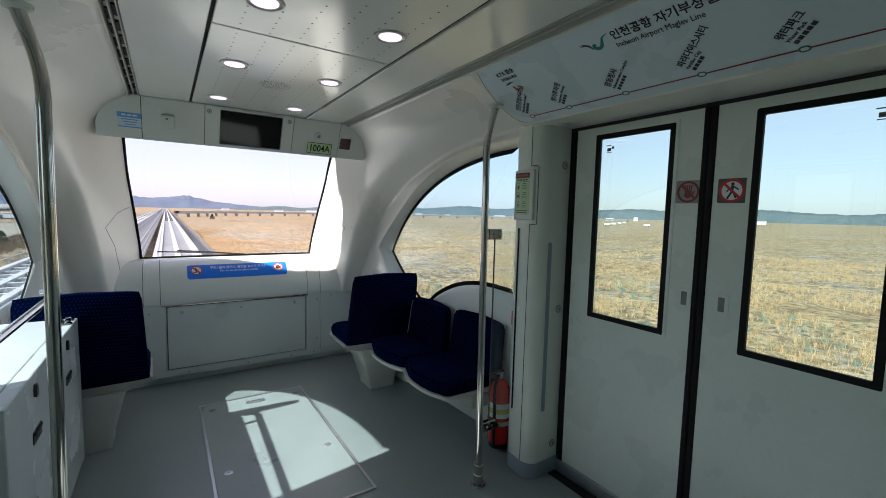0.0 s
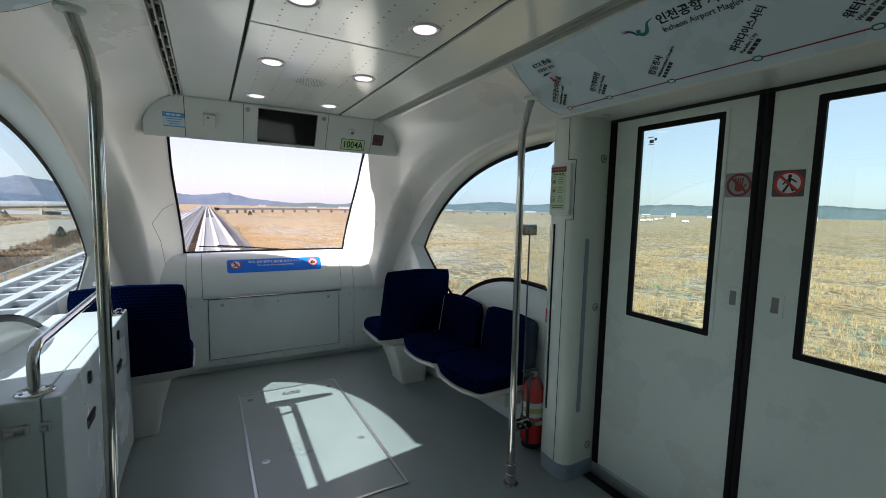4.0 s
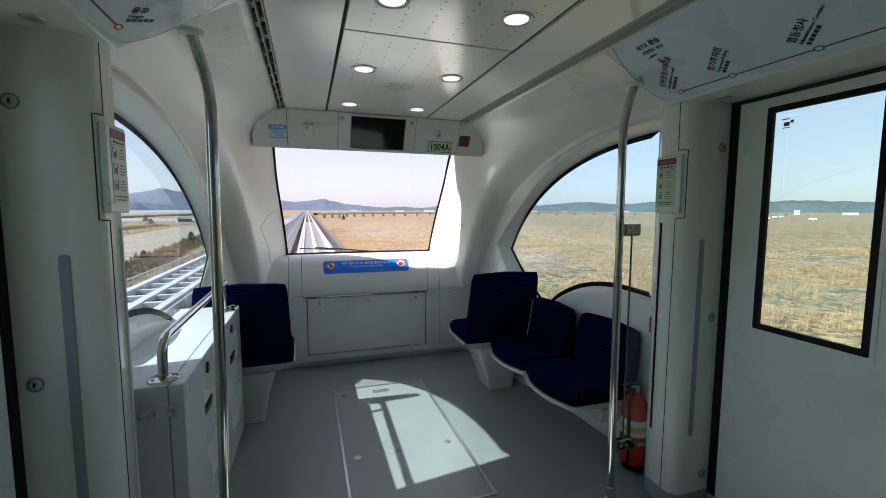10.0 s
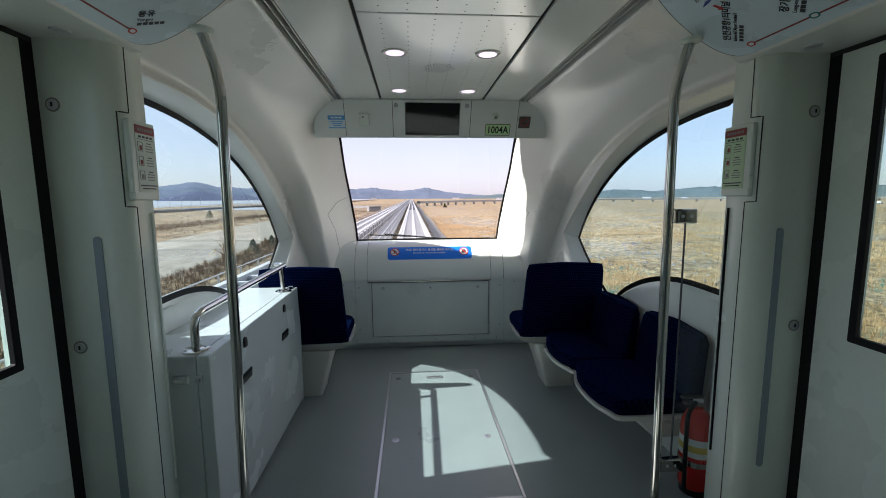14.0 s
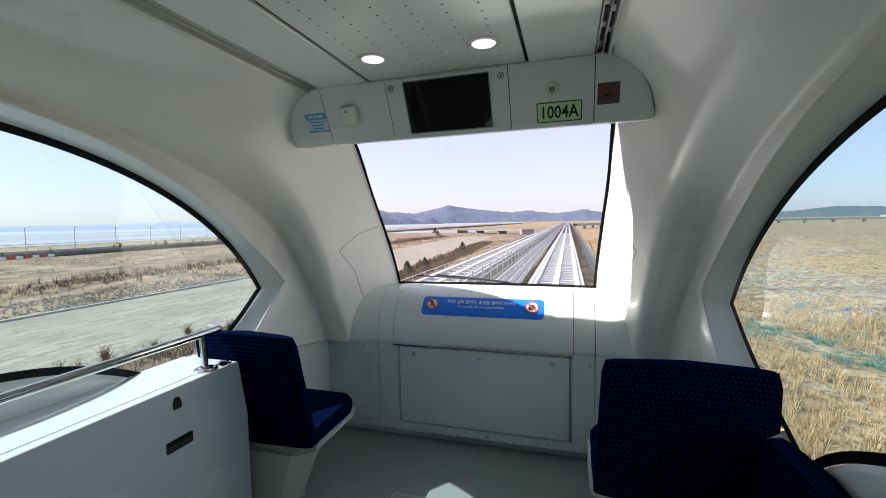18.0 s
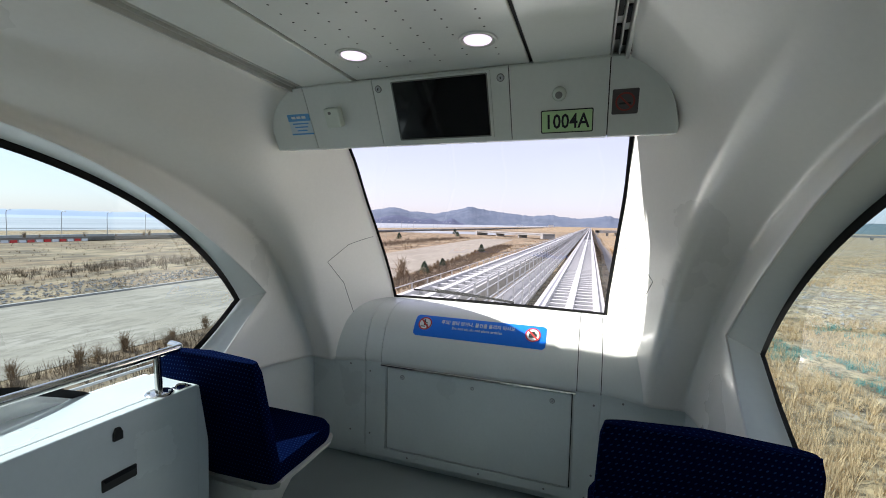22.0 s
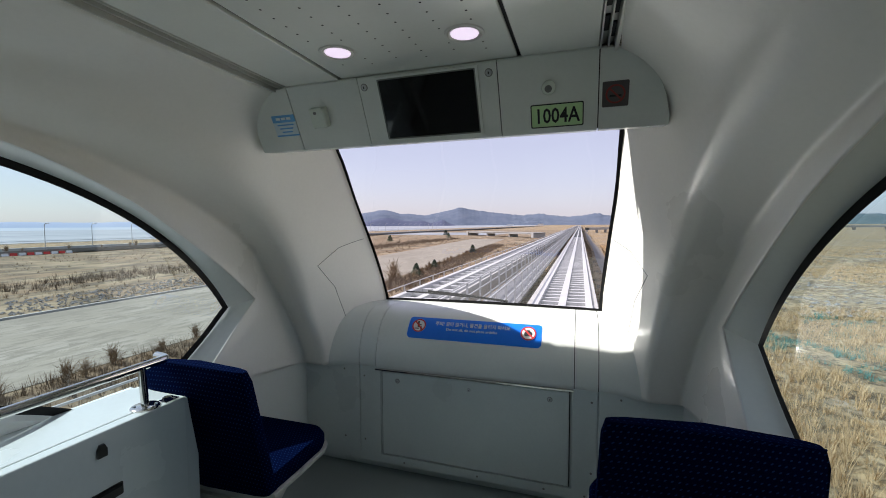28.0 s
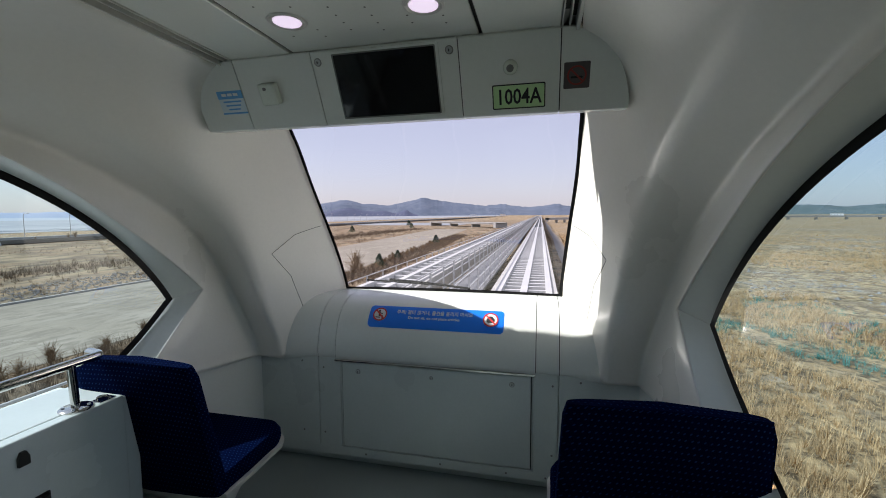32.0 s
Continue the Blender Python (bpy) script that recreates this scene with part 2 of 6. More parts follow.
def box(lo, hi, bev=0.0, seg=2):
    bm = bmesh.new()
    bmesh.ops.create_cube(bm, size=1)
    lo, hi = Vector(lo), Vector(hi)
    for v in bm.verts:
        v.co = Vector([(a + b) / 2 + c * (b - a) for a, b, c in zip(lo, hi, v.co)])
    if bev:
        bmesh.ops.bevel(bm, geom=bm.edges[:], offset=bev, segments=seg, profile=0.5, affect="EDGES")
    return bm


def moved(bm, m):
    bmesh.ops.transform(bm, matrix=m, verts=bm.verts[:])
    return bm


def join(*bms):
    out = bms[0]
    for b in bms[1:]:
        me = bpy.data.meshes.new("joined")
        b.to_mesh(me)
        b.free()
        out.from_mesh(me)
        bpy.data.meshes.remove(me)
    return out


def prism(points, axis, lo, hi, bev=0.0, seg=2):
    """A flat outline, in the two other axes in order, pushed from lo to hi along an axis."""
    bm = bmesh.new()
    k = "xyz".index(axis)

    def at(p, h):
        c = list(p)
        c.insert(k, h)
        return c
    a = [bm.verts.new(at(p, lo)) for p in points]
    b = [bm.verts.new(at(p, hi)) for p in points]
    bm.faces.new(a)
    bm.faces.new(b[::-1])
    for i in range(len(points)):
        j = (i + 1) % len(points)
        bm.faces.new((a[i], b[i], b[j], a[j]))
    bmesh.ops.recalc_face_normals(bm, faces=bm.faces[:])
    if bev:
        bmesh.ops.bevel(bm, geom=bm.edges[:], offset=bev, segments=seg, profile=0.5, affect="EDGES")
    return bm


def grid(rows, closed=False):
    """A sheet through rows of points."""
    bm = bmesh.new()
    vs = [[bm.verts.new(p) for p in row] for row in rows]
    for a, b in zip(vs, vs[1:]):
        n = len(a)
        for i in range(n if closed else n - 1):
            j = (i + 1) % n
            if len({a[i], a[j], b[j], b[i]}) == 4:
                bm.faces.new((a[i], a[j], b[j], b[i]))
    return bm


def tube(points, r, sides=16, caps=True):
    """A round bar along a line of points."""
    pts = [Vector(p) for p in points]
    rows, up = [], None
    for i, p in enumerate(pts):
        d = (pts[min(i + 1, len(pts) - 1)] - pts[max(i - 1, 0)]).normalized()
        if up is None:
            up = d.orthogonal().normalized()
        up = (up - d * up.dot(d)).normalized()
        side = d.cross(up)
        rows.append([p + r * (math.cos(a) * up + math.sin(a) * side) for a in (2 * math.pi * k / sides for k in range(sides))])
    bm = grid(rows, closed=True)
    if caps:
        bm.verts.ensure_lookup_table()
        bm.faces.new(bm.verts[:sides][::-1])
        bm.faces.new(bm.verts[-sides:])
    return bm


def lathe(profile, at, axis="z", sides=24):
    """A turned body from (radius, height) pairs."""
    rows = []
    for r, h in profile:
        row = []
        for k in range(sides):
            a = 2 * math.pi * k / sides
            c = (max(r, 1e-4) * math.cos(a), max(r, 1e-4) * math.sin(a))
            row.append(Vector((c[0], c[1], h) if axis == "z" else (c[0], h, c[1]) if axis == "y" else (h, c[0], c[1])) + Vector(at))
        rows.append(row)
    bm = grid(rows, closed=True)
    bm.verts.ensure_lookup_table()
    bm.faces.new(bm.verts[:sides])
    bm.faces.new(bm.verts[-sides:])
    return bm


def rounded(w, h, r, n=6):
    """The outline of a rounded rectangle round the origin."""
    out = []
    for cx, cy, a0 in ((w / 2 - r, h / 2 - r, 0), (-w / 2 + r, h / 2 - r, 90), (-w / 2 + r, -h / 2 + r, 180), (w / 2 - r, -h / 2 + r, 270)):
        out += [(cx + r * math.cos(radians(a0 + 90 * k / n)), cy + r * math.sin(radians(a0 + 90 * k / n))) for k in range(n + 1)]
    return out


def slab(outline, m, thick):
    """An outline in its own plane, laid by the pose m, thick along its normal."""
    return moved(prism(outline, "z", 0, thick), m)


def ring(outer, inner, m, thick):
    """A flat frame between two outlines of the same count, laid by the pose m."""
    bm = bmesh.new()
    vs = [[bm.verts.new((x, y, z)) for x, y in o] for o, z in ((outer, 0), (outer, thick), (inner, thick), (inner, 0))]
    n = len(outer)
    for a, b in zip(vs, vs[1:] + vs[:1]):
        for i in range(n):
            j = (i + 1) % n
            bm.faces.new((a[i], a[j], b[j], b[i]))
    return moved(bm, m)


def facing(at, normal, up=(0, 0, 1)):
    """The pose of a flat thing: x to the viewer's right, y up, z out of the surface."""
    z = Vector(normal).normalized()
    x = Vector(up).cross(z).normalized()
    y = z.cross(x)
    m = Matrix((x, y, z)).transposed().to_4x4()
    m.translation = at
    return m


def words(text, m, height, mat, parent, name="lettering", align="LEFT", squeeze=1.0, depth=0.0006, label="", bold=0.0):
    """Raised lettering in the built-in font, laid by the pose m."""
    cu = bpy.data.curves.new(name, "FONT")
    cu.body, cu.size, cu.align_x, cu.extrude, cu.resolution_u = text, height * 1.4, align, depth, 2
    cu.offset = bold * height
    tmp = bpy.data.objects.new(name, cu)
    me = bpy.data.meshes.new_from_object(tmp)
    bpy.data.objects.remove(tmp)
    me.transform(m @ Matrix.Diagonal((squeeze, 1, 1, 1)))
    me.materials.clear()
    me.materials.append(mat)
    ob = new(name, me)
    ob.parent = parent
    ob.matrix_parent_inverse = Matrix.Translation(-parent.matrix_basis.translation) if parent.parent is None else Matrix.Identity(4)
    return tagged(ob, label)


def smooth_line(keys, n):
    """Catmull-Rom through keys (s, vector): n + 1 points at even s from the first to the last."""
    ss = [k[0] for k in keys]
    ps = [Vector(k[1]) for k in keys]
    out = []
    for q in range(n + 1):
        s = ss[0] + (ss[-1] - ss[0]) * q / n
        i = max(j for j in range(len(ss) - 1) if ss[j] <= s + 1e-9)
        h = ss[i + 1] - ss[i]
        t = (s - ss[i]) / h
        m0 = (ps[i + 1] - ps[i - 1]) / (ss[i + 1] - ss[i - 1]) * h if i else (ps[1] - ps[0])
        m1 = (ps[i + 2] - ps[i]) / (ss[i + 2] - ss[i]) * h if i + 2 < len(ps) else (ps[-1] - ps[-2])
        out.append((2 * t**3 - 3 * t**2 + 1) * ps[i] + (t**3 - 2 * t**2 + t) * m0 + (-2 * t**3 + 3 * t**2) * ps[i + 1] + (t**3 - t**2) * m1)
    return out


def bent(points, r, n=6):
    """A broken line with its corners rounded."""
    pts = [Vector(p) for p in points]
    out = [pts[0]]
    for a, b, c in zip(pts, pts[1:], pts[2:]):
        u, w = (a - b), (c - b)
        d = min(r, u.length * 0.49, w.length * 0.49)
        p, q = b + u.normalized() * d, b + w.normalized() * d
        out += [(1 - k / n) ** 2 * p + 2 * (k / n) * (1 - k / n) * b + (k / n) ** 2 * q for k in range(n + 1)]
    return out + [pts[-1]]
# ---- the car: floor, ceiling and shell ----
CEIL_Z, DOOR_X, BACK_Y = 2.135, 1.306, -4.2

bm = box((-1.40, BACK_Y, -0.06), (1.40, 4.45, 0.0))
floor = tagged(part("floor", bm, FLOORM), "grey speckled vinyl train floor, lightly worn", "floor", kind="structure")


def window_curve(n=40):
    """The arch of the cab's side window from its upright rear edge round to its front corner, as (y, z)."""
    out = []
    for k in range(n + 1):
        a = k / n
        y = 2.275 + 1.557 * math.sin(a * math.pi / 2) ** 0.9
        z = 0.352 + 1.51 * max(0.0, 1 - ((y - 2.2) / 1.80) ** 2.248) ** (1 / 2.248)
        out.append((y, z))
    return out


ARCH = window_curve()
SILL = [(q.x, q.y) for q in smooth_line([(0, (3.832, 1.088, 0)), (0.12, (3.665, 0.935, 0)), (0.26, (3.46, 0.785, 0)), (0.34, (3.345, 0.712, 0)), (0.40, (3.262, 0.668, 0)), (0.43, (3.215, 0.716, 0)), (0.50, (3.12, 0.79, 0)), (0.60, (2.97, 0.868, 0)), (0.69, (2.83, 0.918, 0)), (0.78, (2.68, 0.948, 0)), (0.87, (2.53, 0.957, 0)), (1.0, (2.275, 0.945, 0))], 40)]


def glass_x(y):
    """How far out the side pane stands: it draws in towards the nose."""
    return 1.207 + 0.0625 * (3.83 - y)


def inner_edge():
    """The inner edge of the reveal round the window, from above the pillar round the front corner and down."""
    keys = [(0, (1.15, 2.02, 1.885)), (0.15, (1.145, 2.56, 1.866)), (0.27, (1.14, 2.94, 1.785)), (0.38, (1.137, 3.28, 1.635)), (0.48, (1.135, 3.52, 1.475)), (0.58, (1.133, 3.72, 1.32)),
            (0.68, (1.131, 3.845, 1.212)), (0.76, (1.128, 3.942, 1.118)), (0.84, (1.124, 3.805, 1.002)), (0.92, (1.124, 3.682, 0.885)), (1.0, (1.128, 3.53, 0.740))]
    return smooth_line(keys[:8], 76) + smooth_line(keys[7:], 24)[1:]


JOINT = [(0.768, 0.97), (0.75, 0.80), (0.752, 0.655), (0.82, 0.71), (0.914, 0.715)]


def fillet(p, q, r, reach, n):
    """A rounded corner at q between p and r, reach long on both sides."""
    a = q + (p - q).normalized() * min(reach, 0.45 * (p - q).length)
    b = q + (r - q).normalized() * min(reach, 0.45 * (r - q).length)
    return [(1 - u) ** 2 * a + 2 * u * (1 - u) * q + u * u * b for u in [k / n for k in range(n + 1)]]


def shell_side(sx, name):
    """The moulded shell: a raised lip along the window, a deep soft valley, a rounded ridge, and the funnel to the windscreen."""
    n = 100
    A = inner_edge()
    C = smooth_line([(0, (1.150, 2.02, 1.935)), (0.15, (1.156, 2.56, 1.915)), (0.27, (1.166, 2.98, 1.842)), (0.38, (1.177, 3.38, 1.728)), (0.48, (1.18, 3.644, 1.612)), (0.58, (1.178, 3.87, 1.475)),
                     (0.68, (1.163, 4.03, 1.315)), (0.76, (1.135, 4.13, 1.125)), (0.84, (1.10, 4.215, 0.93)), (0.92, (1.082, 4.265, 0.775)), (1.0, (1.072, 4.295, 0.655))], n)
    R = smooth_line([(0, (1.04, 2.02, 2.035)), (0.15, (1.035, 2.56, 2.015)), (0.27, (1.028, 2.95, 1.962)), (0.38, (1.02, 3.33, 1.868)), (0.48, (1.012, 3.60, 1.757)), (0.58, (0.998, 3.84, 1.60)),
                     (0.68, (0.97, 3.985, 1.40)), (0.76, (0.943, 4.085, 1.175)), (0.84, (0.918, 4.15, 0.975)), (0.92, (0.902, 4.225, 0.82)), (1.0, (0.898, 4.272, 0.657))], n)
    K = smooth_line([(0, (0.93, 2.02, 2.112)), (0.27, (0.92, 2.95, 2.085)), (0.40, (0.90, 3.42, 2.04)), (0.5, (0.885, 3.75, 1.97)), (0.60, (0.87, 4.07, 1.81)), (0.76, (0.835, 4.345, 1.36)), (1.0, (0.79, 4.56, 0.80))], n)
    B = smooth_line([(0, (0.70, 2.02, 2.118)), (0.27, (0.70, 2.95, 2.118)), (0.38, (0.705, 3.45, 2.118)), (0.48, (0.745, 3.92, 2.115)), (0.58, (0.783, 4.19, 2.03)), (0.68, (0.782, 4.40, 1.745)), (0.76, (0.762, 4.555, 1.475)), (0.84, (0.744, 4.675, 1.25)), (0.92, (0.731, 4.745, 1.09)), (1.0, (0.724, 4.84, 0.90))], n)
    rows = []
    for a, c, r, k, b in zip(A, C, R, K, B):
        edge = (c - a).normalized()
        line = [a, a + edge * 0.006 + Vector((-0.003, 0, 0)), a.lerp(c, 0.3) + Vector((-0.002, 0, 0)), a.lerp(c, 0.5)]
        line += fillet(a, c, r, 0.03, 6) + fillet(c, r, k, 0.03 + 0.03 * min(1.0, max(0.0, (r.z - 0.75) / 0.5)), 8)
        o = line[-1]
        line += [(1 - u) ** 2 * o + 2 * u * (1 - u) * k + u * u * b for u in [q / 14 for q in range(1, 15)]]
        rows.append([Vector((sx * q.x, q.y, q.z)) for q in line])
    mcols = len(rows[0]) - 1
    bm = grid(rows)
    ob = part(name, bm, SHELL)
    ob.data.polygons.foreach_set("use_smooth", [True] * len(ob.data.polygons))
    ob.data.set_sharp_from_angle(angle=radians(60))
    so = ob.modifiers.new("thickness", "SOLIDIFY")
    so.thickness, so.offset = 0.012, 0.0
    tagged(ob, "glossy white moulded cab shell curving from arched window to ceiling", "wall", kind="structure")
    # fine joint of an access cover beside the windscreen
    def spot(s, u):
        i, j = s * n, u * mcols
        a, b = rows[int(i)][int(j)], rows[min(n, int(i) + 1)][int(j)]
        c, d = rows[int(i)][min(mcols, int(j) + 1)], rows[min(n, int(i) + 1)][min(mcols, int(j) + 1)]
        f, g = i - int(i), j - int(j)
        return (a * (1 - f) + b * f) * (1 - g) + (c * (1 - f) + d * f) * g
    turns = JOINT
    trail = [spot(p[0] + (q[0] - p[0]) * k / 8, p[1] + (q[1] - p[1]) * k / 8) for p, q in zip(turns, turns[1:]) for k in range(8)] + [spot(*turns[-1])]
    tagged(part("cover_joint", tube([q + Vector((-sx * 0.0046, -0.0046, 0)) for q in trail], 0.0019, 6), GREYLINE), "fine joint line of an access cover in the shell", "joint", kind="structure")
    # the reveal between the shell and the pane
    def along(points, f):
        k = min(len(points) - 2, int(f * (len(points) - 1)))
        f = f * (len(points) - 1) - k
        return [p + (q - p) * f for p, q in zip(points[k], points[k + 1])]
    rim = []
    for k in range(n + 1):
        f = k / n
        y, z = along(ARCH, f / 0.76) if f <= 0.76 else along(SILL[:13], (f - 0.76) / 0.24)
        rim.append(Vector((glass_x(y), y, z)))
    rv = []
    for a, r in zip(A, rim):
        rv.append([Vector((sx * (a.x + (r.x - a.x) * u), a.y + (r.y - a.y) * u, a.z + (r.z - a.z) * u)) for u in (0, 0.04, 0.96, 1.0)])
    tagged(part(name.replace("shell", "window_reveal"), grid(rv), WHITE, smooth=True), "white window reveal round the arched cab window", "trim", kind="structure")
    return A, B, rows[-1]


def lower_wall(sx, name, last):
    """The wall under the window and round the nose, with its rolled sill."""
    keys = [(0, (1.285, 2.02, 0)), (0.38, (1.235, 3.0, 0)), (0.52, (1.19, 3.34, 0)), (0.60, (1.142, 3.49, 0)), (0.76, (1.116, 3.90, 0)), (0.88, (1.092, 4.20, 0)), (1.0, (1.072, 4.42, 0))]
    P = smooth_line(keys, 60)
    low = [(y, z) for y, z in SILL if y < 3.42]

    def sill_z(y):
        pts = sorted(low)
        for (y0, z0), (y1, z1) in zip(pts, pts[1:]):
            if y0 <= y <= y1:
                return z0 + (z1 - z0) * (y - y0) / (y1 - y0)
        return pts[0][1] if y < pts[0][0] else 0.69
    rows = []
    for i, p in enumerate(P):
        y = p.y
        if y < 3.44:
            z = sill_z(y)
            prof = [(0, 0.0), (0, 0.10), (0, 0.4), (0, z - 0.11), (0.0, z - 0.055), (0.004, z - 0.02), (glass_x(y) - p.x, z)]
        else:
            z = 0.738 if y < 4.2 else 0.70
            prof = [(0, 0.0), (0, 0.10), (0, 0.4), (0, z - 0.06), (0, z - 0.03), (0, z - 0.01), (0, z)]
        rows.append([Vector((sx * (p.x + d), y, h)) for d, h in prof])
    ob = part(name, grid(rows), WHITE, smooth=True)
    tagged(ob, "white moulded wall under the cab window with rolled sill", "wall", kind="structure")
    # the ledge under the shell's foot, back to the front wall
    tagged(part("ledge", grid([[q + Vector((0, 0, 0.002)), Vector((q.x, max(q.y, 4.40), 0.657))] for q in last]), WHITE, smooth=True), "white ledge at the foot of the moulded shell", "trim", kind="structure")


for sx, side in ((-1, "west"), (1, "east")):
    A, B, last = shell_side(sx, "shell_" + side)
    lower_wall(sx, "wall_low_" + side, last)
    xa, xb = sorted((sx * 1.270, sx * 1.330))
    tagged(part("window_jamb_" + side, box((xa, 2.16, 0.3), (xb, 2.279, 1.92), 0.003, 1), WHITE), "white upright jamb behind the cab window", "trim", kind="structure")
    # pane of the arched window with its black border
    outline = ARCH + SILL[1:]
    win = thing("window_cab_" + side, "large arched cab side window with black border", "window", kind="structure")
    cx, cz = 2.95, 1.35
    pane = bmesh.new()
    pane.faces.new([pane.verts.new((sx * (glass_x(y) + 0.004), y, z)) for y, z in outline])
    part("pane", pane, GLASS_L if sx < 0 else GLASS_R, win)
    bm = bmesh.new()
    n = len(outline)
    va, vb = [], []
    for i in range(n):
        (y0, z0), (y1, z1) = outline[i - 1], outline[(i + 1) % n]
        t = Vector((y1 - y0, z1 - z0)).normalized()
        nn = Vector((-t.y, t.x))
        if nn.dot(Vector((cx - outline[i][0], cz - outline[i][1]))) < 0:
            nn = -nn
        w = 0.030
        va.append(bm.verts.new((sx * (glass_x(outline[i][0]) - 0.003), *outline[i])))
        vb.append(bm.verts.new((sx * (glass_x(outline[i][0] + nn.x * w) - 0.003), outline[i][0] + nn.x * w, outline[i][1] + nn.y * w)))
    for i in range(n):
        j = (i + 1) % n
        bm.faces.new((va[i], va[j], vb[j], vb[i]))
    part("window_frame", bm, BLACK, win)

# upper ceiling pan and the side panels
ceil_parts = join(
    box((-0.366, 2.219, CEIL_Z), (0.366, 3.80, CEIL_Z + 0.012), 0.003, 1),
    box((-0.366, 0.742, CEIL_Z), (0.366, 2.211, CEIL_Z + 0.012), 0.003, 1),
    box((-0.366, -0.735, CEIL_Z), (0.366, 0.734, CEIL_Z + 0.012), 0.003, 1),
    box((-0.366, BACK_Y, CEIL_Z), (0.366, -0.743, CEIL_Z + 0.012), 0.003, 1),
    box((-0.645, BACK_Y, CEIL_Z - 0.004), (-0.380, 3.80, CEIL_Z + 0.012), 0.003, 1),
    box((0.380, BACK_Y, CEIL_Z - 0.004), (0.645, 3.80, CEIL_Z + 0.012), 0.003, 1),
)
ceiling = tagged(part("ceiling", ceil_parts, CEIL), "glossy white panelled train ceiling with perforated middle strip", "ceiling", kind="structure")
tagged(part("ceiling_backing", join(box((-0.646, BACK_Y, CEIL_Z + 0.014), (0.646, 3.80, CEIL_Z + 0.034)), box((-0.80, BACK_Y, CEIL_Z + 0.036), (0.80, 3.80, CEIL_Z + 0.05))), SEAM), "dark backing above the ceiling panels", "ceiling", kind="structure")


def ceiling_track(sx):
    tr = thing("ceiling_track", "pale aluminium slotted air track running along the ceiling edge", "air track", "ceiling tracks", at=(sx * 0.66, 1.5, 2.12))

    def strip(x0, x1, z0, z1, name, mat, y0=BACK_Y, y1=3.70):
        a, b = sorted((sx * x0, sx * x1))
        return part(name, box((a, y0, z0), (b, y1, z1), 0.0012, 1), mat, tr)
    for x0, x1, z0 in ((0.648, 0.653, 2.128), (0.672, 0.677, 2.124), (0.694, 0.706, 2.112)):
        strip(x0, x1, z0, CEIL_Z + 0.035, "rib", TRACKM)
    strip(0.653, 0.672, 2.158, CEIL_Z + 0.035, "slot_bed", TRACKM)
    strip(0.677, 0.694, 2.156, CEIL_Z + 0.035, "slot_bed", TRACKM)
    for row, (x0, x1) in enumerate(((0.6545, 0.6705), (0.6785, 0.6925))):
        y = -0.5 + 0.05 * row
        while y < 3.55:
            strip(x0, x1, 2.1500, 2.1575, "slot", SEAM, y, y + 0.105)
            y += 0.165
    return tr


ceiling_track(1), ceiling_track(-1)


# downlights, perforations and the loudspeaker grille
def downlight():
    d = thing("downlight", "round recessed ceiling downlight, lit pale white", "ceiling light", "ceiling downlights")
    part("trim_ring", lathe([(0.046, -0.001), (0.050, -0.004), (0.052, -0.0015), (0.058, -0.005), (0.064, -0.004), (0.066, 0.001)], (0, 0, 0)), TRACKM, d, smooth=True)
    part("diffuser", lathe([(0.001, -0.0055), (0.03, -0.005), (0.045, -0.003), (0.046, 0.0)], (0, 0, 0)), LAMPG, d, smooth=True)
    return d


lamp0 = downlight()
lamp0.location = (-0.232, 3.40, CEIL_Z)
for k in range(7):
    for sx in (-1, 1):
        if k or sx > 0:
            copy_thing(lamp0, pose(sx * 0.232, 3.40 - 0.737 * k, CEIL_Z))


def disc_field(places, r, sides=6):
    bm = bmesh.new()
    for x, y in places:
        bm.faces.new([bm.verts.new((x + r * math.cos(2 * math.pi * k / sides), y + r * math.sin(2 * math.pi * k / sides), CEIL_Z - 0.0012)) for k in range(sides)])
    return bm


dots = []
for c in range(6):
    x = -0.275 + 0.11 * c
    y = -0.6 + (0.027 if c % 2 else 0)
    while y < 3.55:
        if all(math.hypot(x - s * 0.232, y - (3.40 - 0.737 * k)) > 0.075 for s in (-1, 1) for k in range(7)) and abs((y - 2.215) % 1.477) > 0.03:
            dots.append((x + random.uniform(-0.001, 0.001), y))
        y += 0.054
perf = part("perforations", disc_field(dots, 0.0042), SEAM, kind="stuff")
tagged(perf, "rows of small round holes in the ceiling panel", "ceiling holes")
sp = [(0.085 * math.sqrt((i + 0.5) / 90) * math.cos(i * 2.39996), 2.90 + 0.085 * math.sqrt((i + 0.5) / 90) * math.sin(i * 2.39996)) for i in range(90)]
tagged(part("speaker_holes", disc_field(sp, 0.0042), SEAM, kind="stuff"), "round cluster of tiny loudspeaker holes in ceiling", "loudspeaker holes")


# ---- front header box with the monitor ----
HDR_TOP, HDR_BOT = (3.630, 2.128), (3.762, 1.872)
HN = Vector((0, -(HDR_TOP[1] - HDR_BOT[1]), -(HDR_BOT[0] - HDR_TOP[0]))).normalized()


def on_header(x, h, out=0.0):
    """A place on the header's sloping face: h from 0 at its foot to 1 at its top."""
    return Vector((x, HDR_BOT[0] + (HDR_TOP[0] - HDR_BOT[0]) * h, HDR_BOT[1] + (HDR_TOP[1] - HDR_BOT[1]) * h)) + HN * out


UPH = on_header(0, 1) - on_header(0, 0)


def header_pose(x, h, out=0.0):
    return facing(on_header(x, h, out), HN, UPH)


header = thing("header_console", "off-white overhead console above the windscreen", "console", at=(0, 3.75, 1.88))


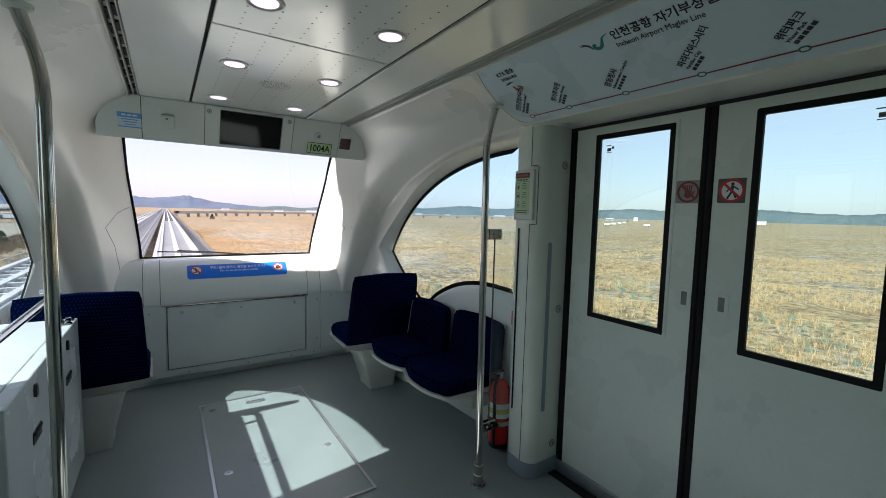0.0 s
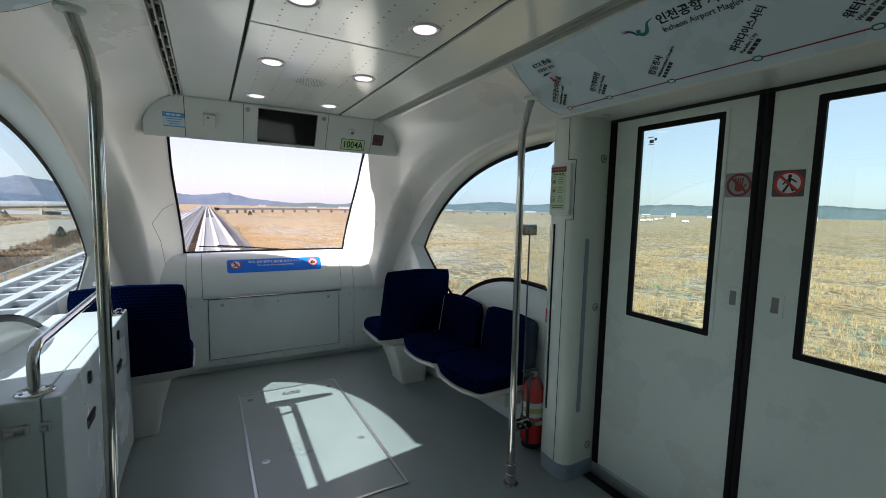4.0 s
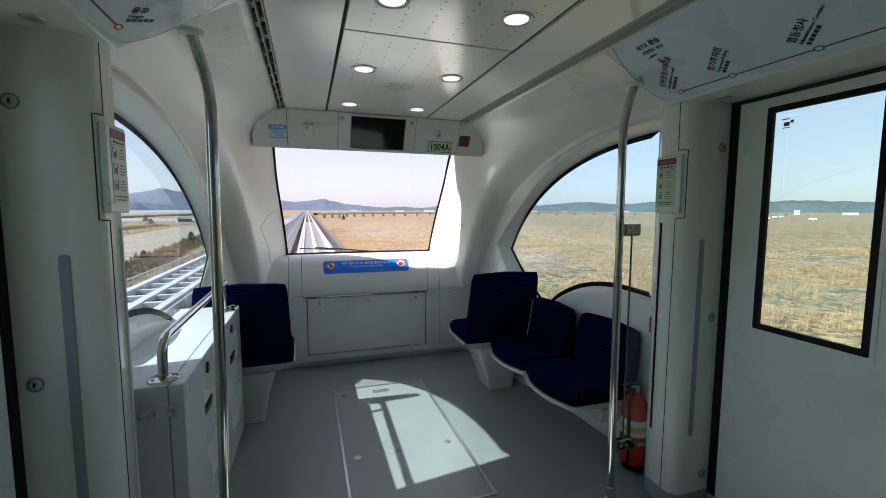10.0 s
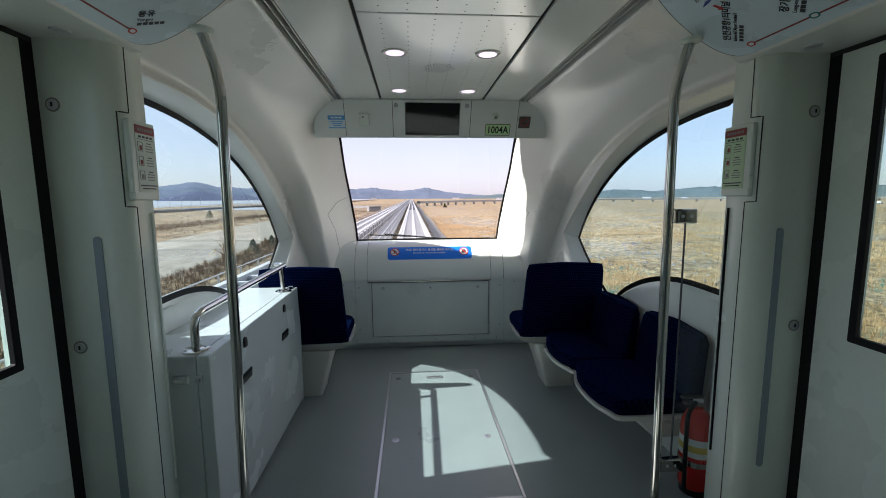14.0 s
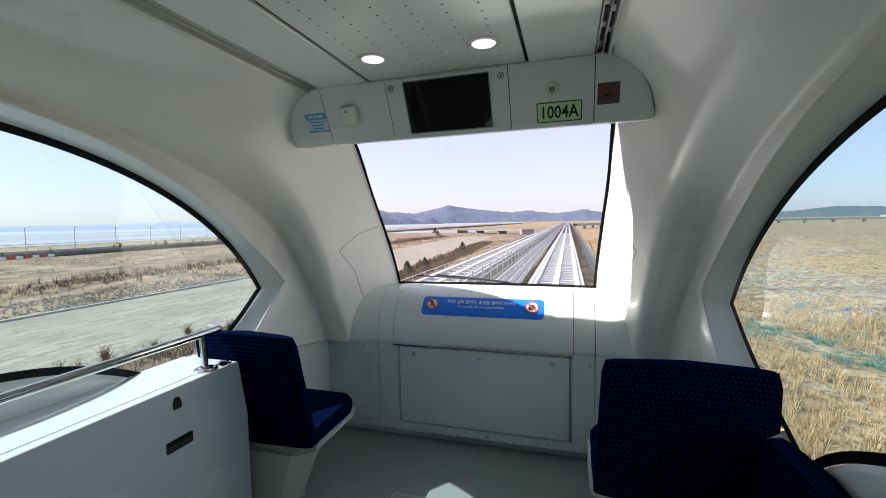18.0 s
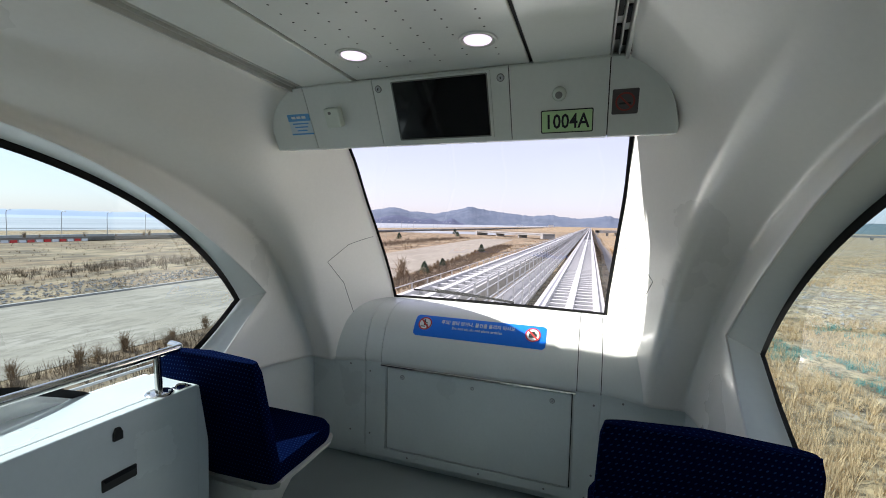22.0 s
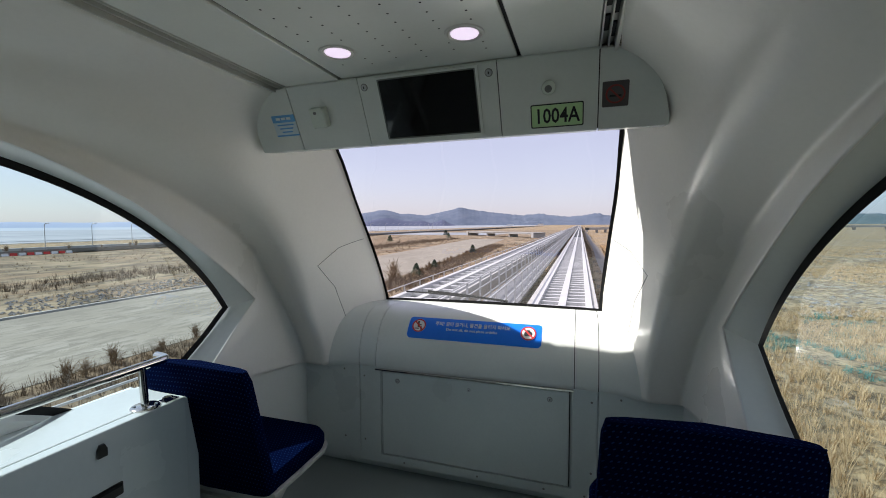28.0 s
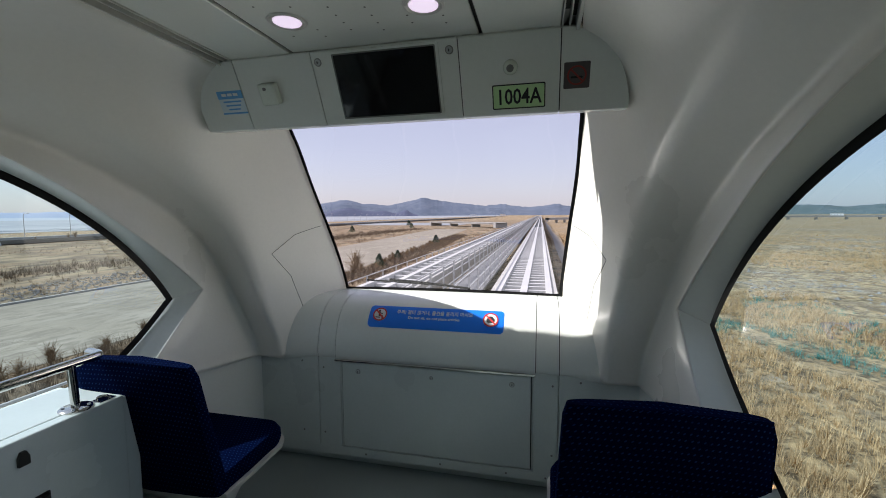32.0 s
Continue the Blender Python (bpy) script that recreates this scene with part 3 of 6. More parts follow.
def header_piece(x0, x1, name, top=None):
    """One cover of the console, with a rounded foot; top: heights along x where the upper corner is rounded off."""
    cols = 14
    rows = []
    for k in range(cols + 1):
        x = x0 + (x1 - x0) * k / cols
        hi = top(x) if top else 1.0
        row = [on_header(x, hi, -0.10), on_header(x, hi, -0.006), on_header(x, hi - 0.02, 0.0)]
        row += [on_header(x, 0.05 + (hi - 0.07) * q, 0.0) for q in (0.75, 0.5, 0.25, 0)]
        row += [on_header(x, 0.012, -0.004), on_header(x, 0.0, -0.016), on_header(x, 0.0, -0.016) + Vector((0, 0.085, 0.012)), on_header(x, 0.3, -0.016) + Vector((0, 0.085, 0.012))]
        rows.append(row)
    bm = grid(rows)
    bm.verts.ensure_lookup_table()
    w = len(rows[0])
    bm.faces.new([bm.verts[i] for i in range(w)])
    bm.faces.new([bm.verts[cols * w + i] for i in range(w)])
    return part(name, bm, WHITE, header, smooth=True)


def round_top(x):
    d = (abs(x) - 0.67) / 0.216
    return 1.0 if d <= 0 else 0.02 + 0.98 * math.sqrt(max(0.02, 1 - min(1, d) ** 1.9))


header_piece(-0.872, -0.642, "end_cover", round_top)
header_piece(-0.638, -0.292, "cover")
header_piece(-0.288, 0.288, "monitor_cover")
header_piece(0.292, 0.646, "cover")
header_piece(0.650, 0.885, "end_cover", round_top)
part("backing", grid([[on_header(x, h, -0.008) for x in (-0.72, 0.72)] for h in (0.03, 0.5, 0.97)]), SEAM, header)
monitor = part("monitor", slab(rounded(0.40, 0.236, 0.004, 2), header_pose(0.004, 0.52), 0.004), SCREEN, header, "dark switched-off monitor screen")
part("monitor_bezel", ring(rounded(0.43, 0.262, 0.006, 3), rounded(0.40, 0.236, 0.004, 3), header_pose(0.004, 0.52), 0.0065), WHITE, header)
part("screen_frame", ring(rounded(0.408, 0.244, 0.004, 2), rounded(0.398, 0.234, 0.004, 2), header_pose(0.004, 0.52), 0.0072), GREYLINE, header)


def key_lock(parent, m, r=0.014):
    k = part("key_lock", moved(lathe([(r, 0), (r, 0.003), (r * 0.8, 0.005), (r * 0.75, 0.003), (r * 0.4, 0.003), (r * 0.38, 0.006), (0.001, 0.006)], (0, 0, 0)), m), ALU, parent, "round steel key lock", smooth=True)
    part("lock_ring", moved(lathe([(r * 1.28, 0), (r * 1.25, 0.002), (r * 1.0, 0.0022)], (0, 0, 0)), m), GREYP, k, smooth=True)
    part("keyhole", slab(rounded(r * 0.35, r * 0.8, r * 0.12, 2), m @ Matrix.Translation((0, 0, 0.006)), 0.001), INK, k)
    return k


key_lock(header, header_pose(-0.264, 0.86), 0.012)
key_lock(header, header_pose(0.258, 0.86), 0.012)
plate = part("number_plate", slab(rounded(0.192, 0.088, 0.006, 3), header_pose(0.502, 0.245), 0.002), LIME, header, "pale green car number plate, black border")
part("plate_border", ring(rounded(0.192, 0.088, 0.006, 3), rounded(0.184, 0.080, 0.004, 3), header_pose(0.502, 0.245, 0.0005), 0.002), INK, plate)
words("1004A", header_pose(0.502, 0.245, 0.0025) @ Matrix.Translation((0, -0.026, 0)), 0.055, INK, plate, align="CENTER", squeeze=0.80, bold=0.022)
no_smoke = part("no_smoking_sign", slab(rounded(0.088, 0.088, 0.004, 2), header_pose(0.704, 0.445), 0.002), SIGNG, header, "dark grey no smoking sign with dark red ring")
part("ban_ring", ring(rounded(0.066, 0.066, 0.0329, 6), rounded(0.054, 0.054, 0.0269, 6), header_pose(0.704, 0.445, 0.001), 0.002), DARKRED, no_smoke)
part("ban_bar", slab(rounded(0.006, 0.06, 0.002, 1), header_pose(0.704, 0.445, 0.0012) @ pose(0, 0, 0, 0, 0, 45), 0.002), DARKRED, no_smoke)
part("cigarette", slab(rounded(0.04, 0.007, 0.002, 1), header_pose(0.704, 0.425, 0.001), 0.002), INK, no_smoke)
camera_dome = part("sensor_base", moved(lathe([(0.026, 0), (0.026, 0.010), (0.022, 0.020), (0.014, 0.026), (0.001, 0.028)], (0, 0, 0)), header_pose(0.475, 0.60)), PILLAR, header, "small round grey dome sensor", smooth=True)
part("sensor_ring", moved(lathe([(0.012, 0.0270), (0.013, 0.0285), (0.008, 0.0300), (0.001, 0.0295)], (0, 0, 0)), header_pose(0.475, 0.60)), GREYP, camera_dome, smooth=True)
sensor = part("wall_sensor", moved(box((-0.036, -0.042, 0), (0.036, 0.042, 0.040), 0.006), header_pose(-0.498, 0.52)), PILLAR, header, "small off-white plastic box sensor")
part("sensor_eye", slab(rounded(0.014, 0.012, 0.004, 2), header_pose(-0.505, 0.60, 0.040), 0.002), GREYP, sensor)
card = part("information_sticker", slab(rounded(0.122, 0.096, 0.003, 2), header_pose(-0.702, 0.43), 0.0015), PALEBLUE, header, "white and light blue information sticker")
part("sticker_band", slab(rounded(0.122, 0.032, 0.003, 2), header_pose(-0.702, 0.541, 0.0012), 0.001), LIGHTBLUE, card)
part("sticker_foot", slab(rounded(0.122, 0.007, 0.001, 1), header_pose(-0.702, 0.278, 0.0012), 0.001), LIGHTBLUE, card)
for q in range(3):
    part("print_bar", slab(rounded(0.088 - 0.016 * q, 0.006, 0.001, 1), header_pose(-0.700, 0.445 - 0.055 * q, 0.0012), 0.001), LIGHTBLUE, card)
for q in range(3):
    part("print_bar", slab(rounded(0.022, 0.011, 0.001, 1), header_pose(-0.730 + 0.028 * q, 0.543, 0.0022), 0.001), PAPER, card)

# ---- windscreen ----
WS = [(0, (0.728, 4.785, 0.985)), (0.3, (0.748, 4.66, 1.28)), (0.65, (0.785, 4.42, 1.71)), (0.8, (0.788, 4.31, 1.89)), (1.0, (0.788, 4.12, 2.11))]
side_line = smooth_line(WS, 16)
rows = [[Vector((p.x * u, p.y + 0.05 * (1 - u * u) * 1.0, p.z)) for u in [q / 8 - 1 for q in range(17)]] for p in side_line]
windscreen = thing("window_windscreen", "wide curved windscreen at the front of the train", "window", kind="structure", at=(0, 4.6, 1.5))
part("pane", grid(rows), GLASS_F, windscreen, smooth=True).visible_shadow = False
for sx in (-1, 1):
    part("window_frame", grid([[Vector((sx * p.x, p.y - 0.004, p.z)), Vector((sx * (p.x - 0.026), p.y - 0.001, p.z))] for p in side_line]), BLACK, windscreen)
b0 = rows[0]


def screen_at(x, z):
    """The place on the windscreen at that x and height."""
    i = max(k for k in range(len(side_line) - 1) if side_line[k].z <= z)
    a, b = side_line[i], side_line[i + 1]
    y = a.y + (b.y - a.y) * (z - a.z) / (b.z - a.z)
    return Vector((x, y + 0.05 * (1 - (x / 0.788) ** 2) - 0.005, z))


# black upper corner bands, hidden by the console, shaped to cast the dash's shadow edge
for sx in (-1, 1):
    part("window_frame", grid([[screen_at(sx * x, z0 + (2.109 - z0) * q / 3) for q in range(4)] for x, z0 in [(0.787 - 0.507 * k / 20, 2.015 + 0.092 * (k / 20) ** 1.8) for k in range(21)]]), BLACK, windscreen)
part("window_frame", grid([[p + Vector((0, -0.006, -0.004)) for p in b0], [p + Vector((0, -0.012, 0.022)) for p in b0]]), BLACK, windscreen)

# white nose outside below the glass, unseen, added to bounce sunlight into the cab
tagged(part("nose_bounce_sheet", grid([[(x, y - 0.10 * (abs(x) / 0.9) ** 2, z) for x in (-1.0, -0.75, -0.4, 0, 0.4, 0.75, 1.0)] for y, z in ((4.90, 0.945), (5.06, 0.86), (5.26, 0.70), (5.42, 0.40), (5.48, 0.0), (5.44, -0.5))]), WHITE, smooth=True), "unseen white train nose below the windscreen, added to bounce sunlight in", "nose cover", kind="structure")

# wiper arm lying across the foot of the glass, outside
wiper = thing("wiper", "black windscreen wiper lying at the foot of the glass outside", "wiper", at=(-0.3, 4.86, 1.03))
part("blade", tube([(-0.60, 4.85, 1.045), (-0.40, 4.89, 1.032), (-0.14, 4.92, 1.015)], 0.006, 8), RUBBER, wiper, smooth=True)
part("arm", tube([(-0.45, 4.90, 1.046), (-0.2, 4.93, 1.024), (0.12, 4.95, 0.99)], 0.008, 8), RUBBER, wiper, smooth=True)

# ---- dash, its hatch and the panel below ----
DASH = [(0, (0, 4.86, 0.985)), (0.2, (0, 4.68, 0.998)), (0.38, (0, 4.54, 0.992)), (0.55, (0, 4.44, 0.952)), (0.68, (0, 4.378, 0.888)), (0.82, (0, 4.335, 0.79)), (0.94, (0, 4.318, 0.70)), (1.0, (0, 4.322, 0.664))]
prof = smooth_line(DASH, 28)
dash = thing("dashboard", "smooth white dashboard cover under the windscreen", "dashboard", at=(0, 4.4, 0.66))


def dash_piece(x0, x1, name):
    """One cover of the dash; its outer ends sweep up into the shell."""
    def at(x, q):
        d = max(0.0, (abs(x) - 0.72) / 0.20)
        return Vector((x, q.y - 0.05 * d * d, q.z + 0.035 * d * d * min(1.0, max(0.0, (q.z - 0.68) / 0.22))))
    bm = grid([[at(x, q) for x in [x0 + (x1 - x0) * k / 8 for k in range(9)]] for q in prof])
    ex = bmesh.ops.extrude_face_region(bm, geom=bm.faces[:])
    bmesh.ops.translate(bm, vec=(0, 0.02, -0.02), verts=[v for v in ex["geom"] if isinstance(v, bmesh.types.BMVert)])
    return part(name, bm, WHITE, dash, smooth=True)


part("backing", grid([[Vector((x, q.y + 0.006, q.z - 0.006)) for x in (-0.9, -0.3, 0.3, 0.9)] for q in prof]), SEAM, dash)
dash_piece(-0.578, 0.570, "lid")
dash_piece(-0.690, -0.582, "side_strip")
dash_piece(0.574, 0.690, "side_strip")
dash_piece(-0.93, -0.694, "side_cover")
dash_piece(0.694, 0.93, "side_cover")


def dash_sticker():
    """A decal that follows the curve of the dash."""
    st = thing("warning_sticker", "bright blue warning sticker with white lettering on the dashboard", "sticker", at=(0, 4.4, 0.9))
    a, b = 0.535, 0.735
    rows = []
    nx = 24
    for q in range(13):
        s = a + (b - a) * q / 12
        f = s * 28
        k = int(f)
        p = prof[k].lerp(prof[k + 1], f - k)
        d = (prof[k] - prof[k + 1]).normalized()
        nrm = Vector((0, -d.z, d.y))
        if nrm.y > 0:
            nrm = -nrm
        e = min(q, 12 - q) / 12
        cut = 0.0 if e > 0.12 else 0.016 * (1 - e / 0.12) ** 2
        rows.append([Vector((-0.392 + cut + (0.79 - 2 * cut) * i / nx, 0, 0)) + Vector((0, p.y, p.z)) + nrm * 0.0018 for i in range(nx + 1)])
    part("backing", grid(rows), BLUE, st, smooth=True)

    def at(x, s, out=0.003):
        f = s * 28
        k = int(f)
        p = prof[k].lerp(prof[k + 1], f - k)
        d = (prof[k] - prof[k + 1]).normalized()
        nrm = Vector((0, d.z, -d.y))
        if nrm.y > 0:
            nrm = -nrm
        return facing(Vector((x, p.y, p.z)) + nrm * out, nrm, d)
    for x in (-0.325, 0.325):
        m = at(x, 0.628)
        part("sign_disc", slab(rounded(0.086, 0.086, 0.0429, 8), m, 0.0006), PAPER, st)
        part("ban_ring", ring(rounded(0.086, 0.086, 0.0429, 8), rounded(0.070, 0.070, 0.0349, 8), m @ Matrix.Translation((0, 0, 0.0007)), 0.0005), REDM, st)
        if x < 0:
            bits = [((-0.006, 0.022), (0.012, 0.012), 0), ((-0.004, 0.004), (0.011, 0.026), 8), ((0.006, -0.009), (0.026, 0.009), -6), ((0.017, -0.019), (0.008, 0.022), 10), ((0.008, 0.006), (0.020, 0.005), -20), ((-0.010, -0.020), (0.030, 0.006), 0)]
        else:
            bits = [((0, -0.004), (0.046, 0.030), 0), ((0, 0.015), (0.022, 0.010), 0)]
        part("pictogram", join(*[slab(rounded(bw, bh, min(bw, bh) * 0.4, 3), m @ Matrix.Translation((bx, bz, 0.0008)) @ pose(0, 0, 0, 0, 0, tr), 0.0005) for (bx, bz), (bw, bh), tr in bits]), INK, st)
        part("ban_bar", slab(rounded(0.009, 0.074, 0.002, 1), m @ Matrix.Translation((0, 0, 0.0014)) @ pose(0, 0, 0, 0, 0, 45), 0.0005), REDM, st)
    words("주의! 걸터 앉거나, 물건을 올리지 마시오", at(0.0, 0.612), 0.021, PAPER, st, align="CENTER", squeeze=0.92, bold=0.02)
    words("Do not sit, do not place articles", at(0.0, 0.655), 0.016, PAPER, st, align="CENTER", squeeze=1.05, bold=0.02)


dash_sticker()
for x in (-0.505, 0.515):
    part("screw", lathe([(0.001, 0.003), (0.007, 0.003), (0.010, 0.0)], (x, 4.70, 0.997), sides=12), ALU, dash, smooth=True)

LAMINATE = material("grey_white_laminate", (0.67, 0.715, 0.695), 0.30, grain=0.02, wear=0.05, bump=0.04, bump_scale=400)
front = thing("wall_front", "white front wall below the dashboard", "wall", kind="structure", at=(0, 4.35, 0))
part("panel_back", box((-1.10, 4.334, 0.06), (1.10, 4.36, 0.70)), LAMINATE, front)
part("access_panel", box((-0.538, 4.320, 0.130), (0.548, 4.3300, 0.640), 0.003, 1), LAMINATE, front, "white access panel with key locks")
part("panel_joint", box((-0.543, 4.3302, 0.125), (0.553, 4.3318, 0.645)), SEAM, front)
for x0, x1 in ((-0.690, -0.552), (0.562, 0.690), (-1.10, -0.694), (0.694, 1.10)):
    part("wall_cover", box((x0, 4.324, 0.115), (x1, 4.3335, 0.662), 0.003, 1), LAMINATE, front)
part("wall_cover", box((-0.690, 4.324, 0.066), (0.690, 4.3335, 0.121), 0.003, 1), LAMINATE, front)
part("kick_board", box((-1.10, 4.385, 0.0), (1.10, 4.40, 0.10), 0.004), LAMINATE, front)
part("kick_shadow_board", box((-1.10, 4.352, 0.085), (1.10, 4.386, 0.10)), LAMINATE, front)
for x, z in ((-0.66, 0.60), (-0.66, 0.20), (0.66, 0.60), (0.66, 0.22), (0.80, 0.63), (-0.80, 0.63), (-0.80, 0.2), (0.80, 0.2), (-0.4, 0.09), (0.05, 0.09), (0.42, 0.09), (0.63, 0.09)):
    part("screw", lathe([(0.001, -0.002), (0.005, -0.002), (0.006, 0.0)], (x, 4.324, z), "y", 10), GREYP, front)
for x in (-0.437, 0.449):
    key_lock(front, facing((x, 4.320, 0.592), (0, -1, 0)), 0.011)
key_lock(front, facing((0.003, 4.320, 0.590), (0, -1, 0)), 0.008)
tagged(part("lip_strip", box((-0.578, 4.302, 0.650), (0.570, 4.322, 0.660), 0.002, 1), STEEL, dash), "thin bright metal lip")


# ---- doors, pillars and valance ----
def door_leaf(sx, y0, y1, wy0, wy1, name):
    """One sliding leaf from y0 to y1 with its window from wy0 to wy1."""
    X0, X1 = DOOR_X, DOOR_X + 0.045
    wz0, wz1 = 0.931, 1.855
    leaf = thing(name, "pale grey-green sliding train door leaf with tall window", "door", kind="structure", at=(sx * DOOR_X, (y0 + y1) / 2, 0.05))

    def bx(a, b, bev=0.004):
        lo = (min(sx * a[0], sx * b[0]), a[1], a[2])
        hi = (max(sx * a[0], sx * b[0]), b[1], b[2])
        return box(lo, hi, bev, 1)
    body = join(bx((X0, y0, 0.07), (X1, y1, wz0), 0), bx((X0, y0, wz1), (X1, y1, 1.935), 0), bx((X0, y0, wz0), (X1, wy0, wz1), 0), bx((X0, wy1, wz0), (X1, y1, wz1), 0))
    part("leaf", body, DOORM, leaf)
    part("pane", grid([[(sx * (X0 + 0.014), y, z) for y in (wy0, wy1)] for z in (wz0, wz1)]), GLASS_D, leaf).visible_shadow = False
    m = facing((sx * (X0 - 0.001), (wy0 + wy1) / 2, (wz0 + wz1) / 2), (-sx, 0, 0))
    w, h = wy1 - wy0, wz1 - wz0
    part("window_seal", ring(rounded(w + 0.004, h + 0.004, 0.006, 3), rounded(w - 0.044, h - 0.044, 0.005, 3), m @ Matrix.Translation((0, 0, -0.012)), 0.014), RUBBER, leaf, "black rubber window seal")
    part("seal_step", ring(rounded(w + 0.034, h + 0.034, 0.008, 3), rounded(w + 0.004, h + 0.004, 0.006, 3), m @ Matrix.Translation((0, 0, -0.002)), 0.004), DOORM, leaf)
    return leaf, m, w, h


def doorway(sx, side):
    seam = 1.212
    a = door_leaf(sx, seam + 0.026, 1.888, 1.351, 1.746, f"door_{side}_1")
    b = door_leaf(sx, 0.52, seam - 0.026, 0.660, 1.053, f"door_{side}_2")
    for leaf, m, w, h in (a, b):
        near = 1 if leaf is a[0] else -1
        yh = 1.267 if near > 0 else 1.123
        hm = facing((sx * (DOOR_X - 0.001), yh, 1.111), (-sx, 0, 0))
        pull = part("pull_plate", ring(rounded(0.053, 0.088, 0.005, 3), rounded(0.024, 0.058, 0.002, 3), hm @ Matrix.Translation((0, 0, -0.002)), 0.004), DOORM, leaf)
        part("pull_recess", slab(rounded(0.024, 0.058, 0.002, 3), hm @ Matrix.Translation((0, 0, -0.010)), 0.0105), GREYP, pull)
        sm = facing((sx * (DOOR_X - 0.001), 1.2805 if near > 0 else 1.1175, 1.560), (-sx, 0, 0))
        sign = part("ban_sign", slab(rounded(0.101, 0.095, 0.006, 3), sm, 0.0015), SIGNL if near > 0 else SIGNG, leaf, "grey square sign with red ban ring")
        part("sign_disc", slab(rounded(0.086, 0.086, 0.0429, 8), sm @ Matrix.Translation((0, 0, 0.001)), 0.001), SIGNL if near > 0 else PAPER, sign)
        part("ban_ring", ring(rounded(0.090, 0.090, 0.0449, 8), rounded(0.072, 0.072, 0.0359, 8), sm @ Matrix.Translation((0, 0, 0.0022)), 0.001), REDM if near < 0 else DARKRED, sign)
        part("ban_bar", slab(rounded(0.009, 0.076, 0.002, 1), sm @ Matrix.Translation((0, 0, 0.0026)) @ pose(0, 0, 0, 0, 0, 45), 0.001), REDM if near < 0 else DARKRED, sign)
        if near > 0:
            bits = [((0, -0.012), (0.030, 0.028), 0)] + [((-0.012 + 0.008 * q, 0.012), (0.0055, 0.034), 6 - 4 * q) for q in range(4)] + [((0.019, -0.006), (0.006, 0.022), -35)]
        else:
            bits = [((0.002, 0.026), (0.012, 0.012), 0), ((0.0, 0.008), (0.012, 0.026), -12), ((-0.008, -0.018), (0.007, 0.030), -30), ((0.010, -0.016), (0.007, 0.028), 25), ((0.014, 0.010), (0.005, 0.024), 55), ((-0.012, 0.004), (0.005, 0.020), -40)]
        part("pictogram", join(*[slab(rounded(bw, bh, min(bw, bh) * 0.45, 3), sm @ Matrix.Translation((bx_, bz_, 0.002)) @ pose(0, 0, 0, 0, 0, tr_), 0.0006) for (bx_, bz_), (bw, bh), tr_ in bits]), INK if near < 0 else DARKRED, sign)
        # a small printed notice at the top of the pane
        yc, zc = (1.68 if leaf is a[0] else 0.725), 1.78
        for dx, dz, ww, hh in ((0, 0, 0.022, 0.016), (-0.020, 0.008, 0.012, 0.012), (0.004, 0.020, 0.03, 0.004), (0, -0.014, 0.03, 0.003)):
            part("notice", slab(rounded(ww, hh, 0.002, 1), facing((sx * (DOOR_X + 0.011), yc + dx, zc + dz), (-sx, 0, 0)), 0.0008), DARKINK if ww > 0.02 and hh > 0.02 else GREYP, leaf)
    trim = thing(f"door_{side}_seal", "black rubber meeting seals between the door leaves", "door seal", kind="structure", at=(sx * DOOR_X, seam, 0.07))
    for d in (-1, 1):
        y0, y1 = sorted((seam + 0.002 * d, seam + 0.026 * d))
        xa, xb = sorted((sx * (DOOR_X - 0.006), sx * (DOOR_X + 0.04)))
        part("seal", box((xa, y0, 0.07), (xb, y1, 1.93), 0.006), RUBBER, trim)
    for y0, y1 in ((1.866, 1.912), (0.49, 0.542)):
        xa, xb = sorted((sx * (DOOR_X - 0.004), sx * (DOOR_X + 0.05)))
        part("seal", box((xa, y0, 0.0), (xb, y1, 1.935), 0.004, 1), RUBBER, trim)
    xa, xb = sorted((sx * (DOOR_X - 0.012), sx * (DOOR_X + 0.05)))
    th = tagged(part(f"threshold_{side}", box((xa, 0.5, 0.0), (xb, 1.9, 0.068), 0.005), ALU), "brushed aluminium door threshold", "threshold", kind="structure")
    xa, xb = sorted((sx * (DOOR_X - 0.075), sx * (DOOR_X - 0.016)))
    tagged(part(f"threshold_plate_{side}", box((xa, 0.5, 0.0), (xb, 1.9, 0.006), 0.002, 1), RUBBER), "black ribbed plate before the threshold", "threshold", kind="structure")
    # soffit and its edge above the doors
    xa, xb = sorted((sx * 1.055, sx * (DOOR_X + 0.05)))
    tagged(part(f"soffit_{side}", box((xa, BACK_Y, 1.912), (xb, 2.03, 1.94), 0.003, 1), CEIL), "pale soffit above the train doors", "soffit", kind="structure")
    xa, xb = sorted((sx * (DOOR_X - 0.006), sx * (DOOR_X + 0.002)))
    tagged(part(f"door_gap_{side}", box((xa, 0.5, 1.896), (xb, 1.9, 1.911)), SEAM), "dark gap above the door leaves", "trim", kind="structure")


def pillar_outline(sx, y_in, y_out, flip=1):
    """The plan of a door pillar, from the window side to the door, with a rounded nose."""
    pts = [(1.30, y_in + 0.30 * flip), (1.185, y_in + 0.28 * flip), (1.092, y_in + 0.175 * flip)]
    c = Vector((1.148, y_in + 0.067 * flip))
    for k in range(9):
        a = radians(180 + 90 * k / 8)
        pts.append((c.x + 0.064 * math.cos(a), c.y + 0.064 * math.sin(a) * flip))
    pts += [(1.300, y_in + 0.004 * flip), (1.36, y_in + 0.004 * flip), (1.36, y_in + 0.30 * flip)]
    return [(sx * x, y) for x, y in pts]


